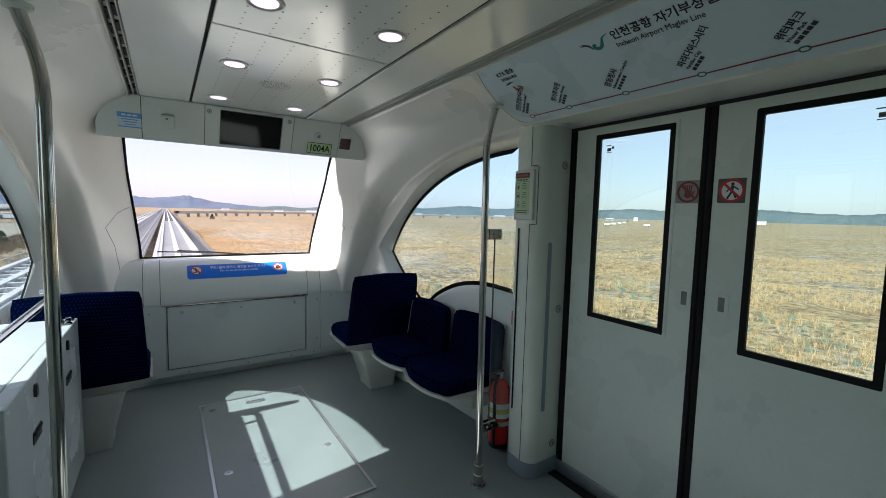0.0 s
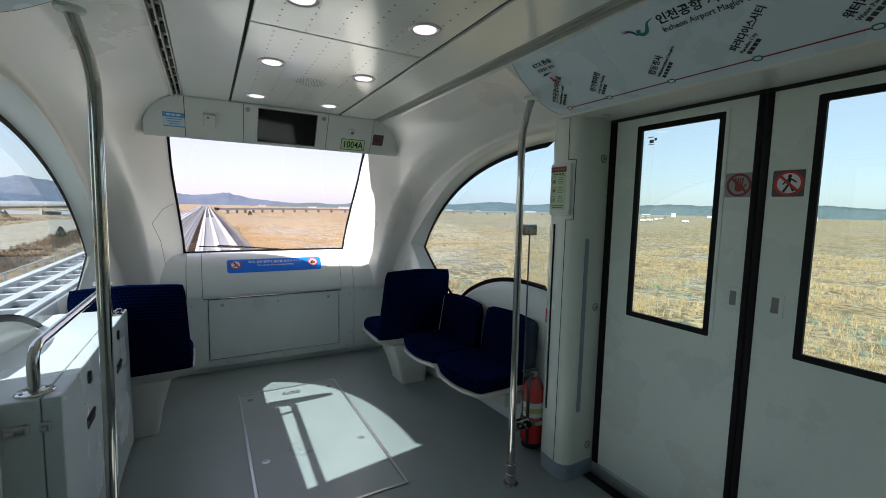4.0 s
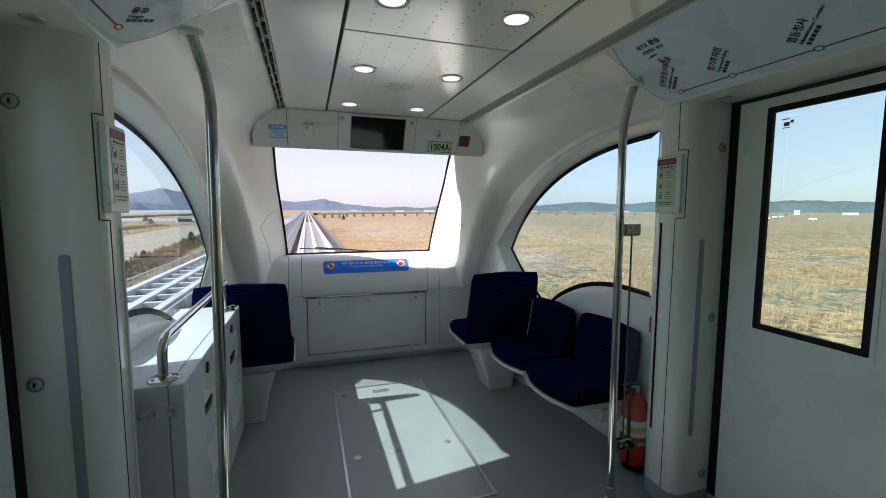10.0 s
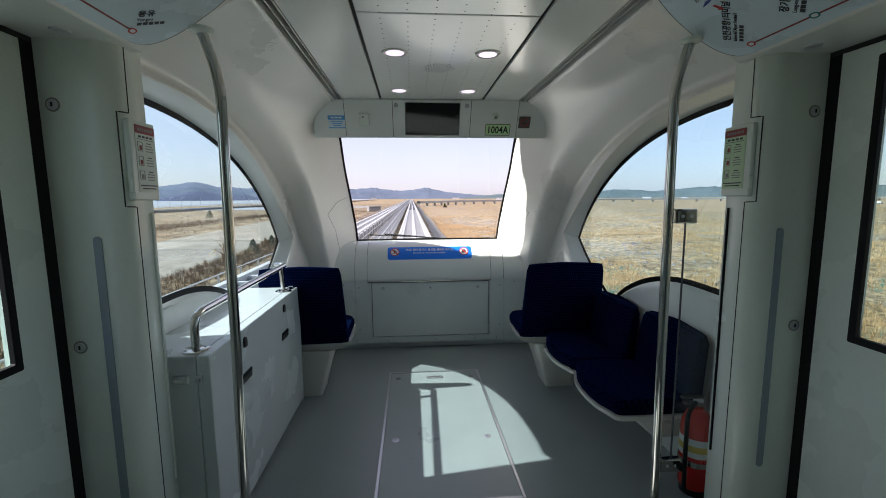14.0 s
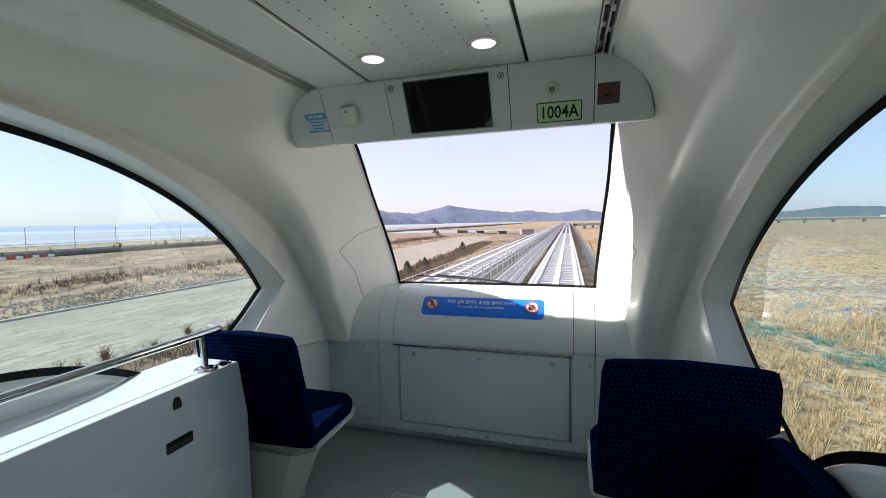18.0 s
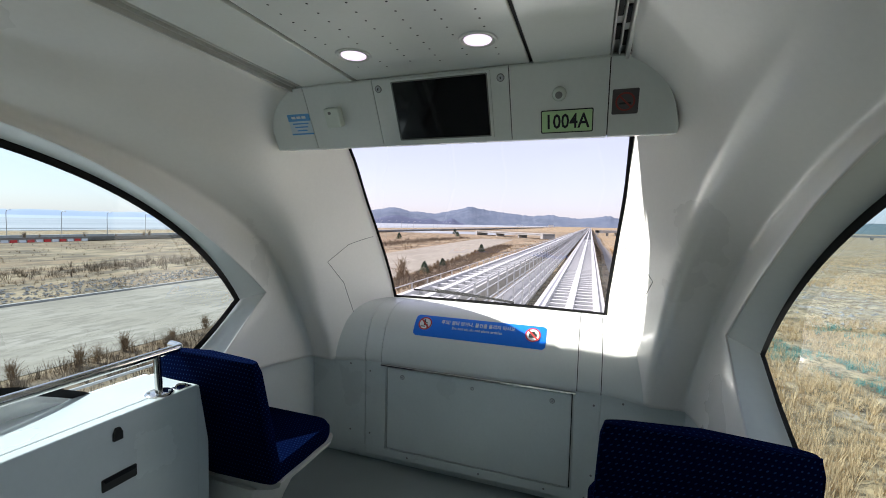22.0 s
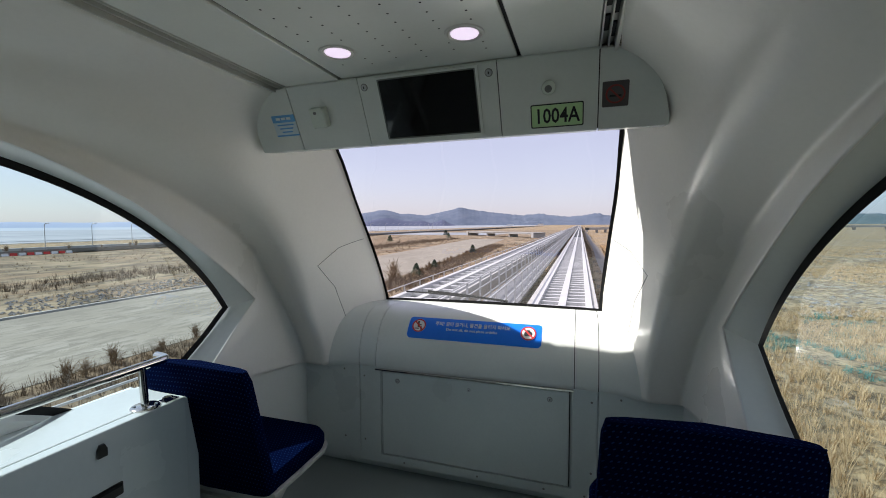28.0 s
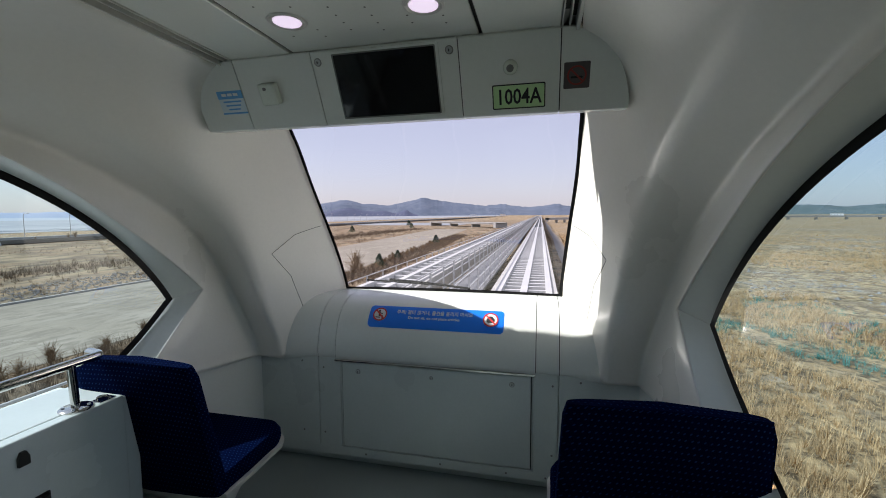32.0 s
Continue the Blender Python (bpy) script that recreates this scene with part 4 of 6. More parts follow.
def pillar(sx, y_in, flip, name, signed):
    p = thing(name, "rounded pale grey-green door pillar with grip strip", "door pillar", "door pillars", at=(sx * 1.15, y_in + 0.1 * flip, 0))
    part("column", prism(pillar_outline(sx, y_in, 0, flip), "z", 0.0, 1.93), PILLAR, p, smooth=True)
    part("foot_cover", prism([(x * 1.0 - sx * 0.004 * (1 if abs(x) < 1.2 else 0), y - 0.004 * flip) for x, y in pillar_outline(sx, y_in, 0, flip)], "z", 0.0, 0.085), GRIP, p, "grey skirting at the pillar foot")
    gm = facing((sx * 1.172, y_in + 0.003 * flip, 0.84), (0, -1 * flip, 0))
    part("grip_strip", moved(prism(rounded(0.026, 0.93, 0.0125, 5), "z", -0.002, 0.004), gm), GRIP, p, "long grey vertical grip strip")
    fm = lambda x, z: facing((sx * x, y_in + 0.004 * flip, z), (0, -1 * flip, 0))
    for x, z in ((1.262, 1.716), (1.262, 0.938), (1.262, 0.168)):
        key_lock(p, fm(x, z), 0.017)
    # joint line of the side cover, stepped round the notice
    def skin(dy):
        q = max(-1.0, min(1.0, (0.067 - dy) / 0.064))
        return sx * (1.148 - 0.064 * math.sqrt(1 - q * q)) if dy < 0.067 else sx * (1.084 + 0.008 * (dy - 0.067) / 0.108)
    trail = [(0.076, 1.93), (0.073, 1.705), (0.031, 1.703), (0.031, 1.400), (0.071, 1.398), (0.073, 0.09)] if signed else [(0.073, 1.93), (0.073, 0.09)]
    fine = []
    for (d0, z0), (d1, z1) in zip(trail, trail[1:]):
        fine += [(d0 + (d1 - d0) * q / 6, z0 + (z1 - z0) * q / 6) for q in range(6)]
    fine.append(trail[-1])
    part("joint", tube([(skin(d), y_in + d * flip, z) for d, z in fine], 0.0022, 6), SEAM, p)
    xa, xb = sorted((sx * 1.084, sx * 1.094))
    part("edge_seal", box((xa, y_in + 0.155 * flip - 0.005, 0.35), (xb, y_in + 0.155 * flip + 0.005, 1.375), 0.003, 1), RUBBER if sx > 0 else PILLAR, p, "slim edge strip")
    if signed:
        holder = part("notice_holder", box((min(sx * 1.068, sx * 1.088), y_in + 0.040, 1.420), (max(sx * 1.068, sx * 1.088), y_in + 0.178, 1.684), 0.005), PILLAR, p, "shallow plastic notice holder")
        part("holder_catch", box((min(sx * 1.064, sx * 1.080), y_in + 0.033, 1.445), (max(sx * 1.064, sx * 1.080), y_in + 0.046, 1.495), 0.003, 1), PILLAR, holder)
        sm = facing((sx * 1.0675, y_in + 0.119, 1.560), (-sx, 0, 0))
        # west notice uses a paler print, with the light across it in the colour
        part("notice", slab(rounded(0.106, 0.222, 0.003, 2), sm, 0.001), GREENP if sx > 0 else PALEP, holder, "pale emergency notice with dark red heading")
        part("heading", slab(rounded(0.106, 0.027, 0.002, 2), sm @ Matrix.Translation((0, 0.0965, 0.001)), 0.0008), DARKRED, holder)
        for q in range(7):
            part("print_bar", slab(rounded(0.008, 0.010, 0.001, 1), sm @ Matrix.Translation((-0.036 + 0.012 * q, 0.0965, 0.0018)), 0.0005), GREYP, holder)
        for q in range(4):
            part("print_bar", slab(rounded(0.014, 0.007, 0.001, 1), sm @ Matrix.Translation((-0.030 + 0.020 * q, 0.073, 0.001)), 0.0008), DARKINK, holder)
        part("print_bar", slab(rounded(0.090, 0.0016, 0.0005, 1), sm @ Matrix.Translation((0, 0.064, 0.001)), 0.0008), DARKINK, holder)
        for q in range(3):
            dz = 0.040 - 0.048 * q
            pic = part("pictogram", ring(rounded(0.026, 0.032, 0.003, 2), rounded(0.022, 0.028, 0.002, 2), sm @ Matrix.Translation((-0.031, dz, 0.001)), 0.0008), GREYP, holder)
            part("pictogram_core", slab(rounded(0.012, 0.016, 0.003, 2), sm @ Matrix.Translation((-0.029, dz - 0.004, 0.001)), 0.0008), DARKRED if q < 2 else GREYP, pic)
            for w in range(4):
                part("print_bar", slab(rounded(0.042 - (0.018 if w == 0 else 0.006 * (w % 2)), 0.0032, 0.001, 1), sm @ Matrix.Translation((0.016, dz + 0.013 - 0.009 * w, 0.001)), 0.0008), DARKINK if w == 0 else GREYP, holder)
        for q in range(2):
            part("print_bar", slab(rounded(0.090 - 0.015 * q, 0.004, 0.001, 1), sm @ Matrix.Translation((0, -0.090 - 0.010 * q, 0.001)), 0.0008), DARKINK, holder)
    return p


for sx, side in ((1, "east"), (-1, "west")):
    doorway(sx, side)
    pillar(sx, 1.902, 1, "door_pillar", True)
    pillar(sx, 0.50, -1, "door_pillar", False)

V0, V1 = Vector((0.704, 0, 2.118)), Vector((1.060, 0, 1.912))


def on_valance(sx, x, y, out=0.0):
    f = (x - V0.x) / (V1.x - V0.x)
    nrm = Vector((-(V0.z - V1.z), 0, -(V1.x - V0.x))).normalized()
    p = V0.lerp(V1, f) + nrm * (0.0 + out)
    return Vector((sx * p.x, y, p.z))


def valance_pose(sx, x, y, out=0.0, turn=0.0):
    nrm = Vector((-sx * (V0.z - V1.z), 0, -(V1.x - V0.x))).normalized()
    up = Vector((-sx * (V1.x - V0.x), 0, V0.z - V1.z)).normalized()
    return facing(on_valance(sx, x, y, out), nrm, up) @ pose(0, 0, 0, 0, 0, turn)


STATIONS = [(1.908, "인천공항1터미널", "Incheon Int'l Airport Terminal 1"), (1.680, "장기주차장", "Long-term Parking"), (1.400, "합동청사", "Administration Complex"), (1.116, "파라다이스시티", "Paradise City"), (0.840, "워터파크", "Water Park"), (0.56, "용유", "Yongyu")]


def valance(sx, side):
    wall = thing(f"valance_{side}", "sloping white cove panel above the train doors", "cove panel", kind="structure", at=(sx * 0.9, 1.0, 2.0))
    rows = []
    for k in range(9):
        x = V0.x + (V1.x - V0.x) * k / 8
        rows.append([on_valance(sx, x, y) for y in (BACK_Y, 0.0, 2.045 - 0.02 * (k / 8))])
    bm = grid(rows)
    ex = bmesh.ops.extrude_face_region(bm, geom=bm.faces[:])
    bmesh.ops.translate(bm, vec=(sx * 0.02, 0, 0.03), verts=[v for v in ex["geom"] if isinstance(v, bmesh.types.BMVert)])
    part("cove", bm, SHELL, wall, smooth=True)
    sheet = thing("route_map", "pale blue route map with dark lettering and station line", "route map", "route maps", at=(sx * 0.88, 1.2, 2.02))
    # outline of the print with its rounded lower end
    pts = [(0.714, 1.985), (0.80, 2.018), (0.90, 2.036), (0.98, 2.030), (1.03, 1.995), (1.045, 1.94)]
    line = smooth_line([(i, (a, b, 0)) for i, (a, b) in enumerate(pts)], 20)
    bm = bmesh.new()
    fa, fb = [], []
    far = 0.30
    for q in line:
        fa.append(bm.verts.new(on_valance(sx, q.x, q.y, 0.0025)))
        fb.append(bm.verts.new(on_valance(sx, q.x, far, 0.0025)))
    for i in range(len(line) - 1):
        bm.faces.new((fa[i], fa[i + 1], fb[i + 1], fb[i]))
    part("print", bm, MAPM, sheet)
    # joint along the end of the print
    part("edge", grid([[on_valance(sx, q.x, q.y, 0.0028), on_valance(sx, q.x, q.y + 0.004, 0.0028)] for q in line]), GREYLINE, sheet)
    part("line", grid([[on_valance(sx, 1.0075, y, 0.0032), on_valance(sx, 1.0125, y, 0.0032)] for y in (1.908, 1.4, 0.9, 0.4)]), DARKRED, sheet)
    names = STATIONS if sx > 0 else [(s[0], n[1], n[2]) for s, n in zip(STATIONS, STATIONS[::-1])]
    for i, (y, ko, en) in enumerate(names):
        m = valance_pose(sx, 1.010, y, 0.0036)
        part("station_ring", ring(rounded(0.030, 0.022, 0.0109, 6), rounded(0.020, 0.013, 0.0064, 6), m, 0.0006), REDM if i == 0 else TEAL, sheet)
        part("station_dot", slab(rounded(0.020, 0.013, 0.0064, 6), m, 0.0004), PAPER, sheet)
        def slant(x, d):
            return valance_pose(sx, x, y + d * sx, 0.0036, 45)
        words(ko, slant(0.967, 0.044), 0.0215, INK, sheet, squeeze=0.92, bold=0.02)
        words(en, slant(0.980, 0.028), 0.0125, DARKINK, sheet, squeeze=0.9 if len(en) < 24 else 0.62)
        foot = slant(0.990, 0.011)
        for q in range(4 if i % 2 else 5):
            part("print_bar", slab([(0.017 * q, 0), (0.017 * q + 0.013, 0), (0.017 * q + 0.013, 0.013), (0.017 * q, 0.013)], foot, 0.0005), DARKINK, sheet)
    tx = 1.317 if sx > 0 else 0.995
    words("인천공항 자기부상철도", valance_pose(sx, 0.792, tx, 0.0036), 0.031, INK, sheet, squeeze=0.92, bold=0.02)
    words("Incheon Airport Maglev Line", valance_pose(sx, 0.825, tx, 0.0036), 0.022, DARKINK, sheet, squeeze=0.82)
    # swirl emblem as plain curved bands
    lm = valance_pose(sx, 0.790, tx + 0.066 * sx, 0.0036)
    curl = [(0.000, -0.002), (-0.008, 0.002), (-0.010, -0.008), (0.000, -0.018), (0.016, -0.014), (0.026, 0.002), (0.036, 0.020), (0.060, 0.030)]
    wing = [(-0.018, -0.016), (-0.026, 0.002), (-0.040, 0.012), (-0.062, 0.012)]
    wing2 = [(-0.022, -0.004), (-0.034, 0.012), (-0.048, 0.018), (-0.066, 0.018)]
    for pts2, mat, w in ((curl, TEAL, 0.0065), (wing, NAVYP, 0.004), (wing2, DARKRED, 0.002)):
        trace = smooth_line([(q, (a, b, 0)) for q, (a, b) in enumerate(pts2)], 24)
        strip2 = []
        for q, c in enumerate(trace):
            d = (trace[min(24, q + 1)] - trace[max(0, q - 1)]).normalized()
            ww = w * (0.15 + math.sin(math.pi * min(1.0, 0.12 + 0.88 * q / 24)))
            strip2.append([c + Vector((-d.y, d.x, 0)) * ww, c - Vector((-d.y, d.x, 0)) * ww])
        part("emblem", moved(grid(strip2), lm), mat, sheet)
    # transfer notice near the end
    k0 = valance_pose(sx, 0.772, 1.900 if sx > 0 else 1.80, 0.0036)
    words("KTX 환승", k0, 0.020, INK, sheet, squeeze=0.95, bold=0.03)
    words("공항철도 환승", k0 @ Matrix.Translation((0.0, -0.030, 0)), 0.014, INK, sheet, squeeze=0.9)
    part("mark", slab([(0, -0.058), (0.026, -0.044), (0.062, -0.048), (0.03, -0.056)], k0, 0.0006), NAVYP, sheet)
    part("arrow", slab([(0.03, -0.072), (0.04, -0.072), (0.046, -0.09), (0.052, -0.088), (0.046, -0.106), (0.03, -0.094), (0.036, -0.092)], k0, 0.0006), REDM, sheet)
    part("vent_cap", lathe([(0.001, -0.006), (0.012, -0.007), (0.018, -0.004), (0.024, -0.005), (0.026, 0.0)], (sx * 1.168, 1.84, 1.912)), ALU, wall, "small round dark cap in the soffit", smooth=True)
    return wall


valance(1, "east"), valance(-1, "west")

# rear of the car, unseen behind the camera: assumed plain walls with windows
for sx, side in ((1, "east"), (-1, "west")):
    xa, xb = sorted((sx * 1.306, sx * 1.36))
    rear = thing(f"wall_rear_{side}", "plain pale train side wall, unseen, its wide windows chosen for their light", "wall", kind="structure", at=(sx * 1.33, -1.8, 0))
    # west side has one window fewer, to dim the east shell
    spans = [(-3.6, -1.75), (-1.45, -0.1)] if sx > 0 else [(-1.45, -0.1)]
    ends = [BACK_Y] + [v for span in spans for v in span] + [0.20]
    bits = [box((xa, BACK_Y, 0), (xb, 0.20, 0.85)), box((xa, BACK_Y, 1.75), (xb, 0.20, 1.95))]
    bits += [box((xa, ends[k], 0.85), (xb, ends[k + 1], 1.75)) for k in range(0, len(ends), 2)]
    part("wall_panel", join(*bits), WHITE, rear)
    for y0, y1 in spans:
        part("pane", box((sx * 1.33 - 0.003, y0, 0.85), (sx * 1.33 + 0.003, y1, 1.75)), GLASS_D, rear)
tagged(part("wall_rear", box((-1.40, BACK_Y - 0.05, 0), (1.40, BACK_Y, 2.2)), WHITE), "plain white end wall", "wall", kind="structure")
# front edge is out of sight, bowed and lengthened to trim sunlight on the dash
tagged(part("roof_front", grid([[(x, y + bow * (max(0.0, 1 - (x / 0.788) ** 2) * min(1.0, max(0.0, (abs(x) - 0.22) / 0.16)) + (1.5 if abs(x) > 0.79 else 0.0)), z) for x in [k / 24 - 1 for k in range(49)]] for y, z, bow in ((3.78, 2.20, 0), (3.95, 2.18, 0), (4.12, 2.115, 0.055))]), WHITE), "white roof skin above the windscreen, unseen front edge shaped to shade the dash", "roof", kind="structure")
tagged(part("roof", box((-1.42, BACK_Y - 0.05, 2.19), (1.42, 3.85, 2.23)), WHITE), "white roof skin over the car", "roof", kind="structure")
# ---- floor hatch ----
hatch = thing("floor_hatch", "grey vinyl floor hatch with bright metal border", "floor hatch", at=(0, 3.1, 0))
HX, HY0, HY1 = 0.362, 2.28, 3.785
part("hatch_plate", box((-HX + 0.018, HY0 + 0.018, 0.0), (HX - 0.018, HY1 - 0.018, 0.0035), 0.001, 1), HATCHM, hatch)
for lo, hi in (((-HX, HY0), (-HX + 0.016, HY1)), ((HX - 0.016, HY0), (HX, HY1)), ((-HX + 0.016, HY1 - 0.016), (HX - 0.016, HY1)), ((-HX + 0.016, HY0), (HX - 0.016, HY0 + 0.016))):
    part("border", box((*lo, 0.0), (*hi, 0.0055), 0.001, 1), ALU, hatch, "bright aluminium border strip")
for x, y in ((-0.277, 2.811), (0.270, 2.813), (-0.285, 3.665), (0.285, 3.655)):
    sc = part("screw_cap", lathe([(0.001, 0.0062), (0.012, 0.0062), (0.021, 0.005), (0.022, 0.003)], (x, y, 0)), ALU if y < 3 else GREYP, hatch, "round flush metal cap", smooth=True)
    part("slot", box((x - 0.010, y - 0.0015, 0.006), (x + 0.010, y + 0.0015, 0.0066)), INK, sc)
lift = part("lift_plate", slab(rounded(0.130, 0.050, 0.016, 4), Matrix.Translation((0.0, 3.665, 0.003)), 0.003), ALU, hatch, "recessed metal lifting handle")
part("recess", slab(rounded(0.094, 0.026, 0.010, 4), Matrix.Translation((0.0, 3.665, 0.0062)), 0.0005), GREYP, lift)
part("bail", tube(bent([(-0.04, 3.658, 0.007), (-0.032, 3.672, 0.008), (0.032, 3.672, 0.008), (0.04, 3.658, 0.007)], 0.01), 0.003, 8), STEEL, lift, smooth=True)


# ---- poles and glass screen ----
def pole(sx):
    px = 0.825 if sx < 0 else 0.836
    p = thing("grab_pole", "polished steel floor-to-ceiling grab pole, bent at the top", "grab pole", "grab poles", at=(sx * px, 2.03, 0))
    part("bar", tube(bent([(sx * px, 2.03, 0.0), (sx * (px - 0.015), 2.03, 1.83), (sx * (px + 0.03), 2.02, 1.985)], 0.13, 12), 0.0178, 20), STEEL, p, smooth=True)
    part("foot_sleeve", lathe([(0.019, 0.115), (0.0245, 0.112), (0.0255, 0.10), (0.0255, 0.072), (0.0230, 0.068), (0.0230, 0.062), (0.0265, 0.058), (0.0265, 0.012)], (sx * px, 2.03, 0)), STEEL, p, smooth=True)
    part("floor_flange", lathe([(0.001, 0.012), (0.019, 0.012), (0.022, 0.008), (0.038, 0.006), (0.040, 0.0)], (sx * px, 2.03, 0)), STEEL, p, smooth=True)
    part("top_flange", lathe([(0.001, -0.014), (0.02, -0.012), (0.036, -0.004), (0.038, 0.006)], (sx * (px + 0.03), 2.02, 1.985)), PILLAR, p, smooth=True)


pole(1), pole(-1)
screen = thing("glass_screen", "clear glass draught screen clamped to the pole", "glass screen", at=(0.97, 2.03, 0.3))
part("pane", grid([[(x, 2.03, z) for x in (0.897, 1.06)] for z in (0.30, 1.36)]), GLASS_S, screen).visible_shadow = False
part("pane_edge", box((0.8945, 2.0255, 0.30), (0.8972, 2.0345, 1.36)), DARKINK, screen, "dark polished glass edge")
for z in (1.345, 0.315):
    c = part("clamp", join(box((0.848, 2.016, z - 0.028), (0.935, 2.046, z + 0.028), 0.006)), STEEL, screen, "polished steel glass clamp")
    for dx in (0.875, 0.912):
        part("screw", lathe([(0.001, -0.003), (0.006, -0.003), (0.007, 0.0)], (dx, 2.016, z), "y", 10), ALU, c, smooth=True)
part("knob", lathe([(0.001, -0.02), (0.014, -0.018), (0.016, 0.0)], (0.925, 2.016, 0.315), "y", 14), RUBBER, screen, smooth=True)

# ---- fire extinguisher beside the pillar ----
EX, EY = 1.155, 2.235
ext = thing("fire_extinguisher", "red fire extinguisher with printed band in a wall bracket", "fire extinguisher", at=(EX, EY, 0.0))
part("cylinder", lathe([(0.03, 0.022), (0.058, 0.026), (0.068, 0.045), (0.069, 0.31), (0.064, 0.355), (0.045, 0.395), (0.022, 0.41), (0.020, 0.425), (0.001, 0.425)], (EX, EY, 0)), EXTRED, ext, smooth=True)
part("foot_ring", lathe([(0.052, 0.0), (0.060, 0.0), (0.060, 0.03), (0.052, 0.03)], (EX, EY, 0)), RUBBER, ext, smooth=True)
part("paper_band", lathe([(0.0692, 0.195), (0.0700, 0.197), (0.0700, 0.282), (0.0692, 0.284)], (EX, EY, 0)), PAPER, ext, "white printed instruction band", smooth=True)
part("yellow_band", lathe([(0.0702, 0.222), (0.0706, 0.223), (0.0706, 0.252), (0.0702, 0.253)], (EX, EY, 0)), YELLOW, ext, smooth=True)
part("valve", lathe([(0.018, 0.42), (0.022, 0.43), (0.022, 0.45), (0.012, 0.46), (0.001, 0.462)], (EX, EY, 0)), ALU, ext, smooth=True)
part("lever", box((EX - 0.085, EY - 0.012, 0.462), (EX + 0.02, EY + 0.012, 0.474), 0.003, 1), LATCHB, ext)
part("carry_handle", box((EX - 0.075, EY - 0.012, 0.436), (EX + 0.01, EY + 0.012, 0.446), 0.003, 1), LATCHB, ext)
part("hose", tube(bent([(EX - 0.02, EY - 0.01, 0.445), (EX - 0.085, EY - 0.05, 0.42), (EX - 0.088, EY - 0.055, 0.20), (EX - 0.082, EY - 0.05, 0.05)], 0.05), 0.010, 10), RUBBER, ext, smooth=True)
part("bracket_strap", lathe([(0.0712, 0.150), (0.0725, 0.150), (0.0725, 0.176), (0.0712, 0.176)], (EX, EY, 0)), STEEL, ext, smooth=True)
part("bracket_plate", box((EX + 0.055, EY - 0.03, 0.10), (1.29, EY + 0.03, 0.22), 0.004, 1), ALU, ext)
ext.location.z += 0.03
tagged(part("fire_sign", box((1.266, 2.25, 0.76), (1.271, 2.28, 0.85), 0.002, 1), REDM), "small red sign strip on the wall", "sign")


# ---- seats ----
def seat_shape(w_top, w_bot, back_h, lean, pedestal=True, depth=0.44, square=False):
    """A seat that faces +y, its back's foot at the origin's y, the floor at z = 0."""
    s = thing("train_seat", "navy blue dotted moquette train seat on white shell", "seat", "train seats")
    # backrest: a soft slab that tapers upwards
    rows = []
    z0, z1, th = 0.39, back_h, 0.075
    for k in range(13):
        f = k / 12
        z = z0 + (z1 - z0) * f
        e = 1 - (1 - min(1, (1 - f) / 0.10)) ** 2 if f > 0.90 else 1.0
        w = (w_bot + (w_top - w_bot) * f) / 2 - 0.010 * (1 - e)
        t = th * (1 - 0.22 * f) * (0.72 + 0.28 * e)
        yc = -lean * f - 0.02
        row = []
        for j in range(28):
            a = 2 * math.pi * j / 28
            c, q = math.cos(a), math.sin(a)
            x = w * math.copysign(abs(c) ** 0.16, c)
            y = yc + (t / 2) * math.copysign(abs(q) ** 0.36, q) + (0.018 * (1 - (x / w) ** 2) if q < 0 else -0.012 * (1 - (x / w) ** 2)) * (-1)
            row.append(Vector((x, y, z - 0.014 * f * (x / w) ** 2)))
        rows.append(row)
    bm = grid(rows, closed=True)
    bm.verts.ensure_lookup_table()
    bm.faces.new(bm.verts[:28])
    bm.faces.new(bm.verts[-28:])
    back = part("backrest", bm, FABRIC, s, smooth=True)
    for pick in (16, 26):
        rim = [row[pick] for row in rows[1:]]
        part("piping", tube(rim, 0.0032, 6), FABRIC, back, smooth=True)
    part("piping", tube([rows[-1][k] + Vector((0, 0, 0.001)) for k in range(15, 28)], 0.0034, 6), FABRIC, back, smooth=True)
    # cushion: rounded front, thick pad
    rows = []
    for k in range(11):
        f = k / 10
        inset = 0.0 if 0.2 < f < 0.75 else 0.012 * (abs(f - 0.45) / 0.55) ** 2
        row = []
        for x, y in seat_plan(w_bot / 2 - inset, depth - inset, square):
            row.append(Vector((x, y, 0.385 + 0.078 * f - (0.012 * (y / depth - 0.6) ** 2 if f > 0.8 else 0))))
        rows.append(row)
    bm = grid(rows, closed=True)
    bm.verts.ensure_lookup_table()
    n = len(rows[0])
    bm.faces.new(bm.verts[:n])
    bm.faces.new(bm.verts[-n:])
    part("cushion", bm, FABRIC, s, smooth=True)
    rows = []
    for f, grow in ((0, -0.10), (0.35, -0.03), (0.7, 0.006), (1.0, 0.010)):
        rows.append([Vector((x * (1 + grow / 0.25), y * (1 + grow / 0.4) if y > 0.1 else y + (0.0 if grow < 0 else -0.004), 0.318 + 0.068 * f)) for x, y in seat_plan(w_bot / 2, depth, square)])
    bm = grid(rows, closed=True)
    bm.verts.ensure_lookup_table()
    bm.faces.new(bm.verts[:n])
    bm.faces.new(bm.verts[-n:])
    part("seat_shell", bm, SEATW, s, smooth=True)
    if pedestal:
        rows = []
        for z, wx, y0, y1 in ((0.0, 0.105, -0.07, 0.16), (0.02, 0.105, -0.07, 0.16), (0.16, 0.135, -0.06, 0.22), (0.325, 0.18, -0.04, 0.33)):
            rows.append([Vector((x, y0 + (y1 - y0) * (q + 0.5), z)) for x, q in rounded(2 * wx, 1.0, 0.04, 4)])
        bm = grid(rows, closed=True)
        bm.verts.ensure_lookup_table()
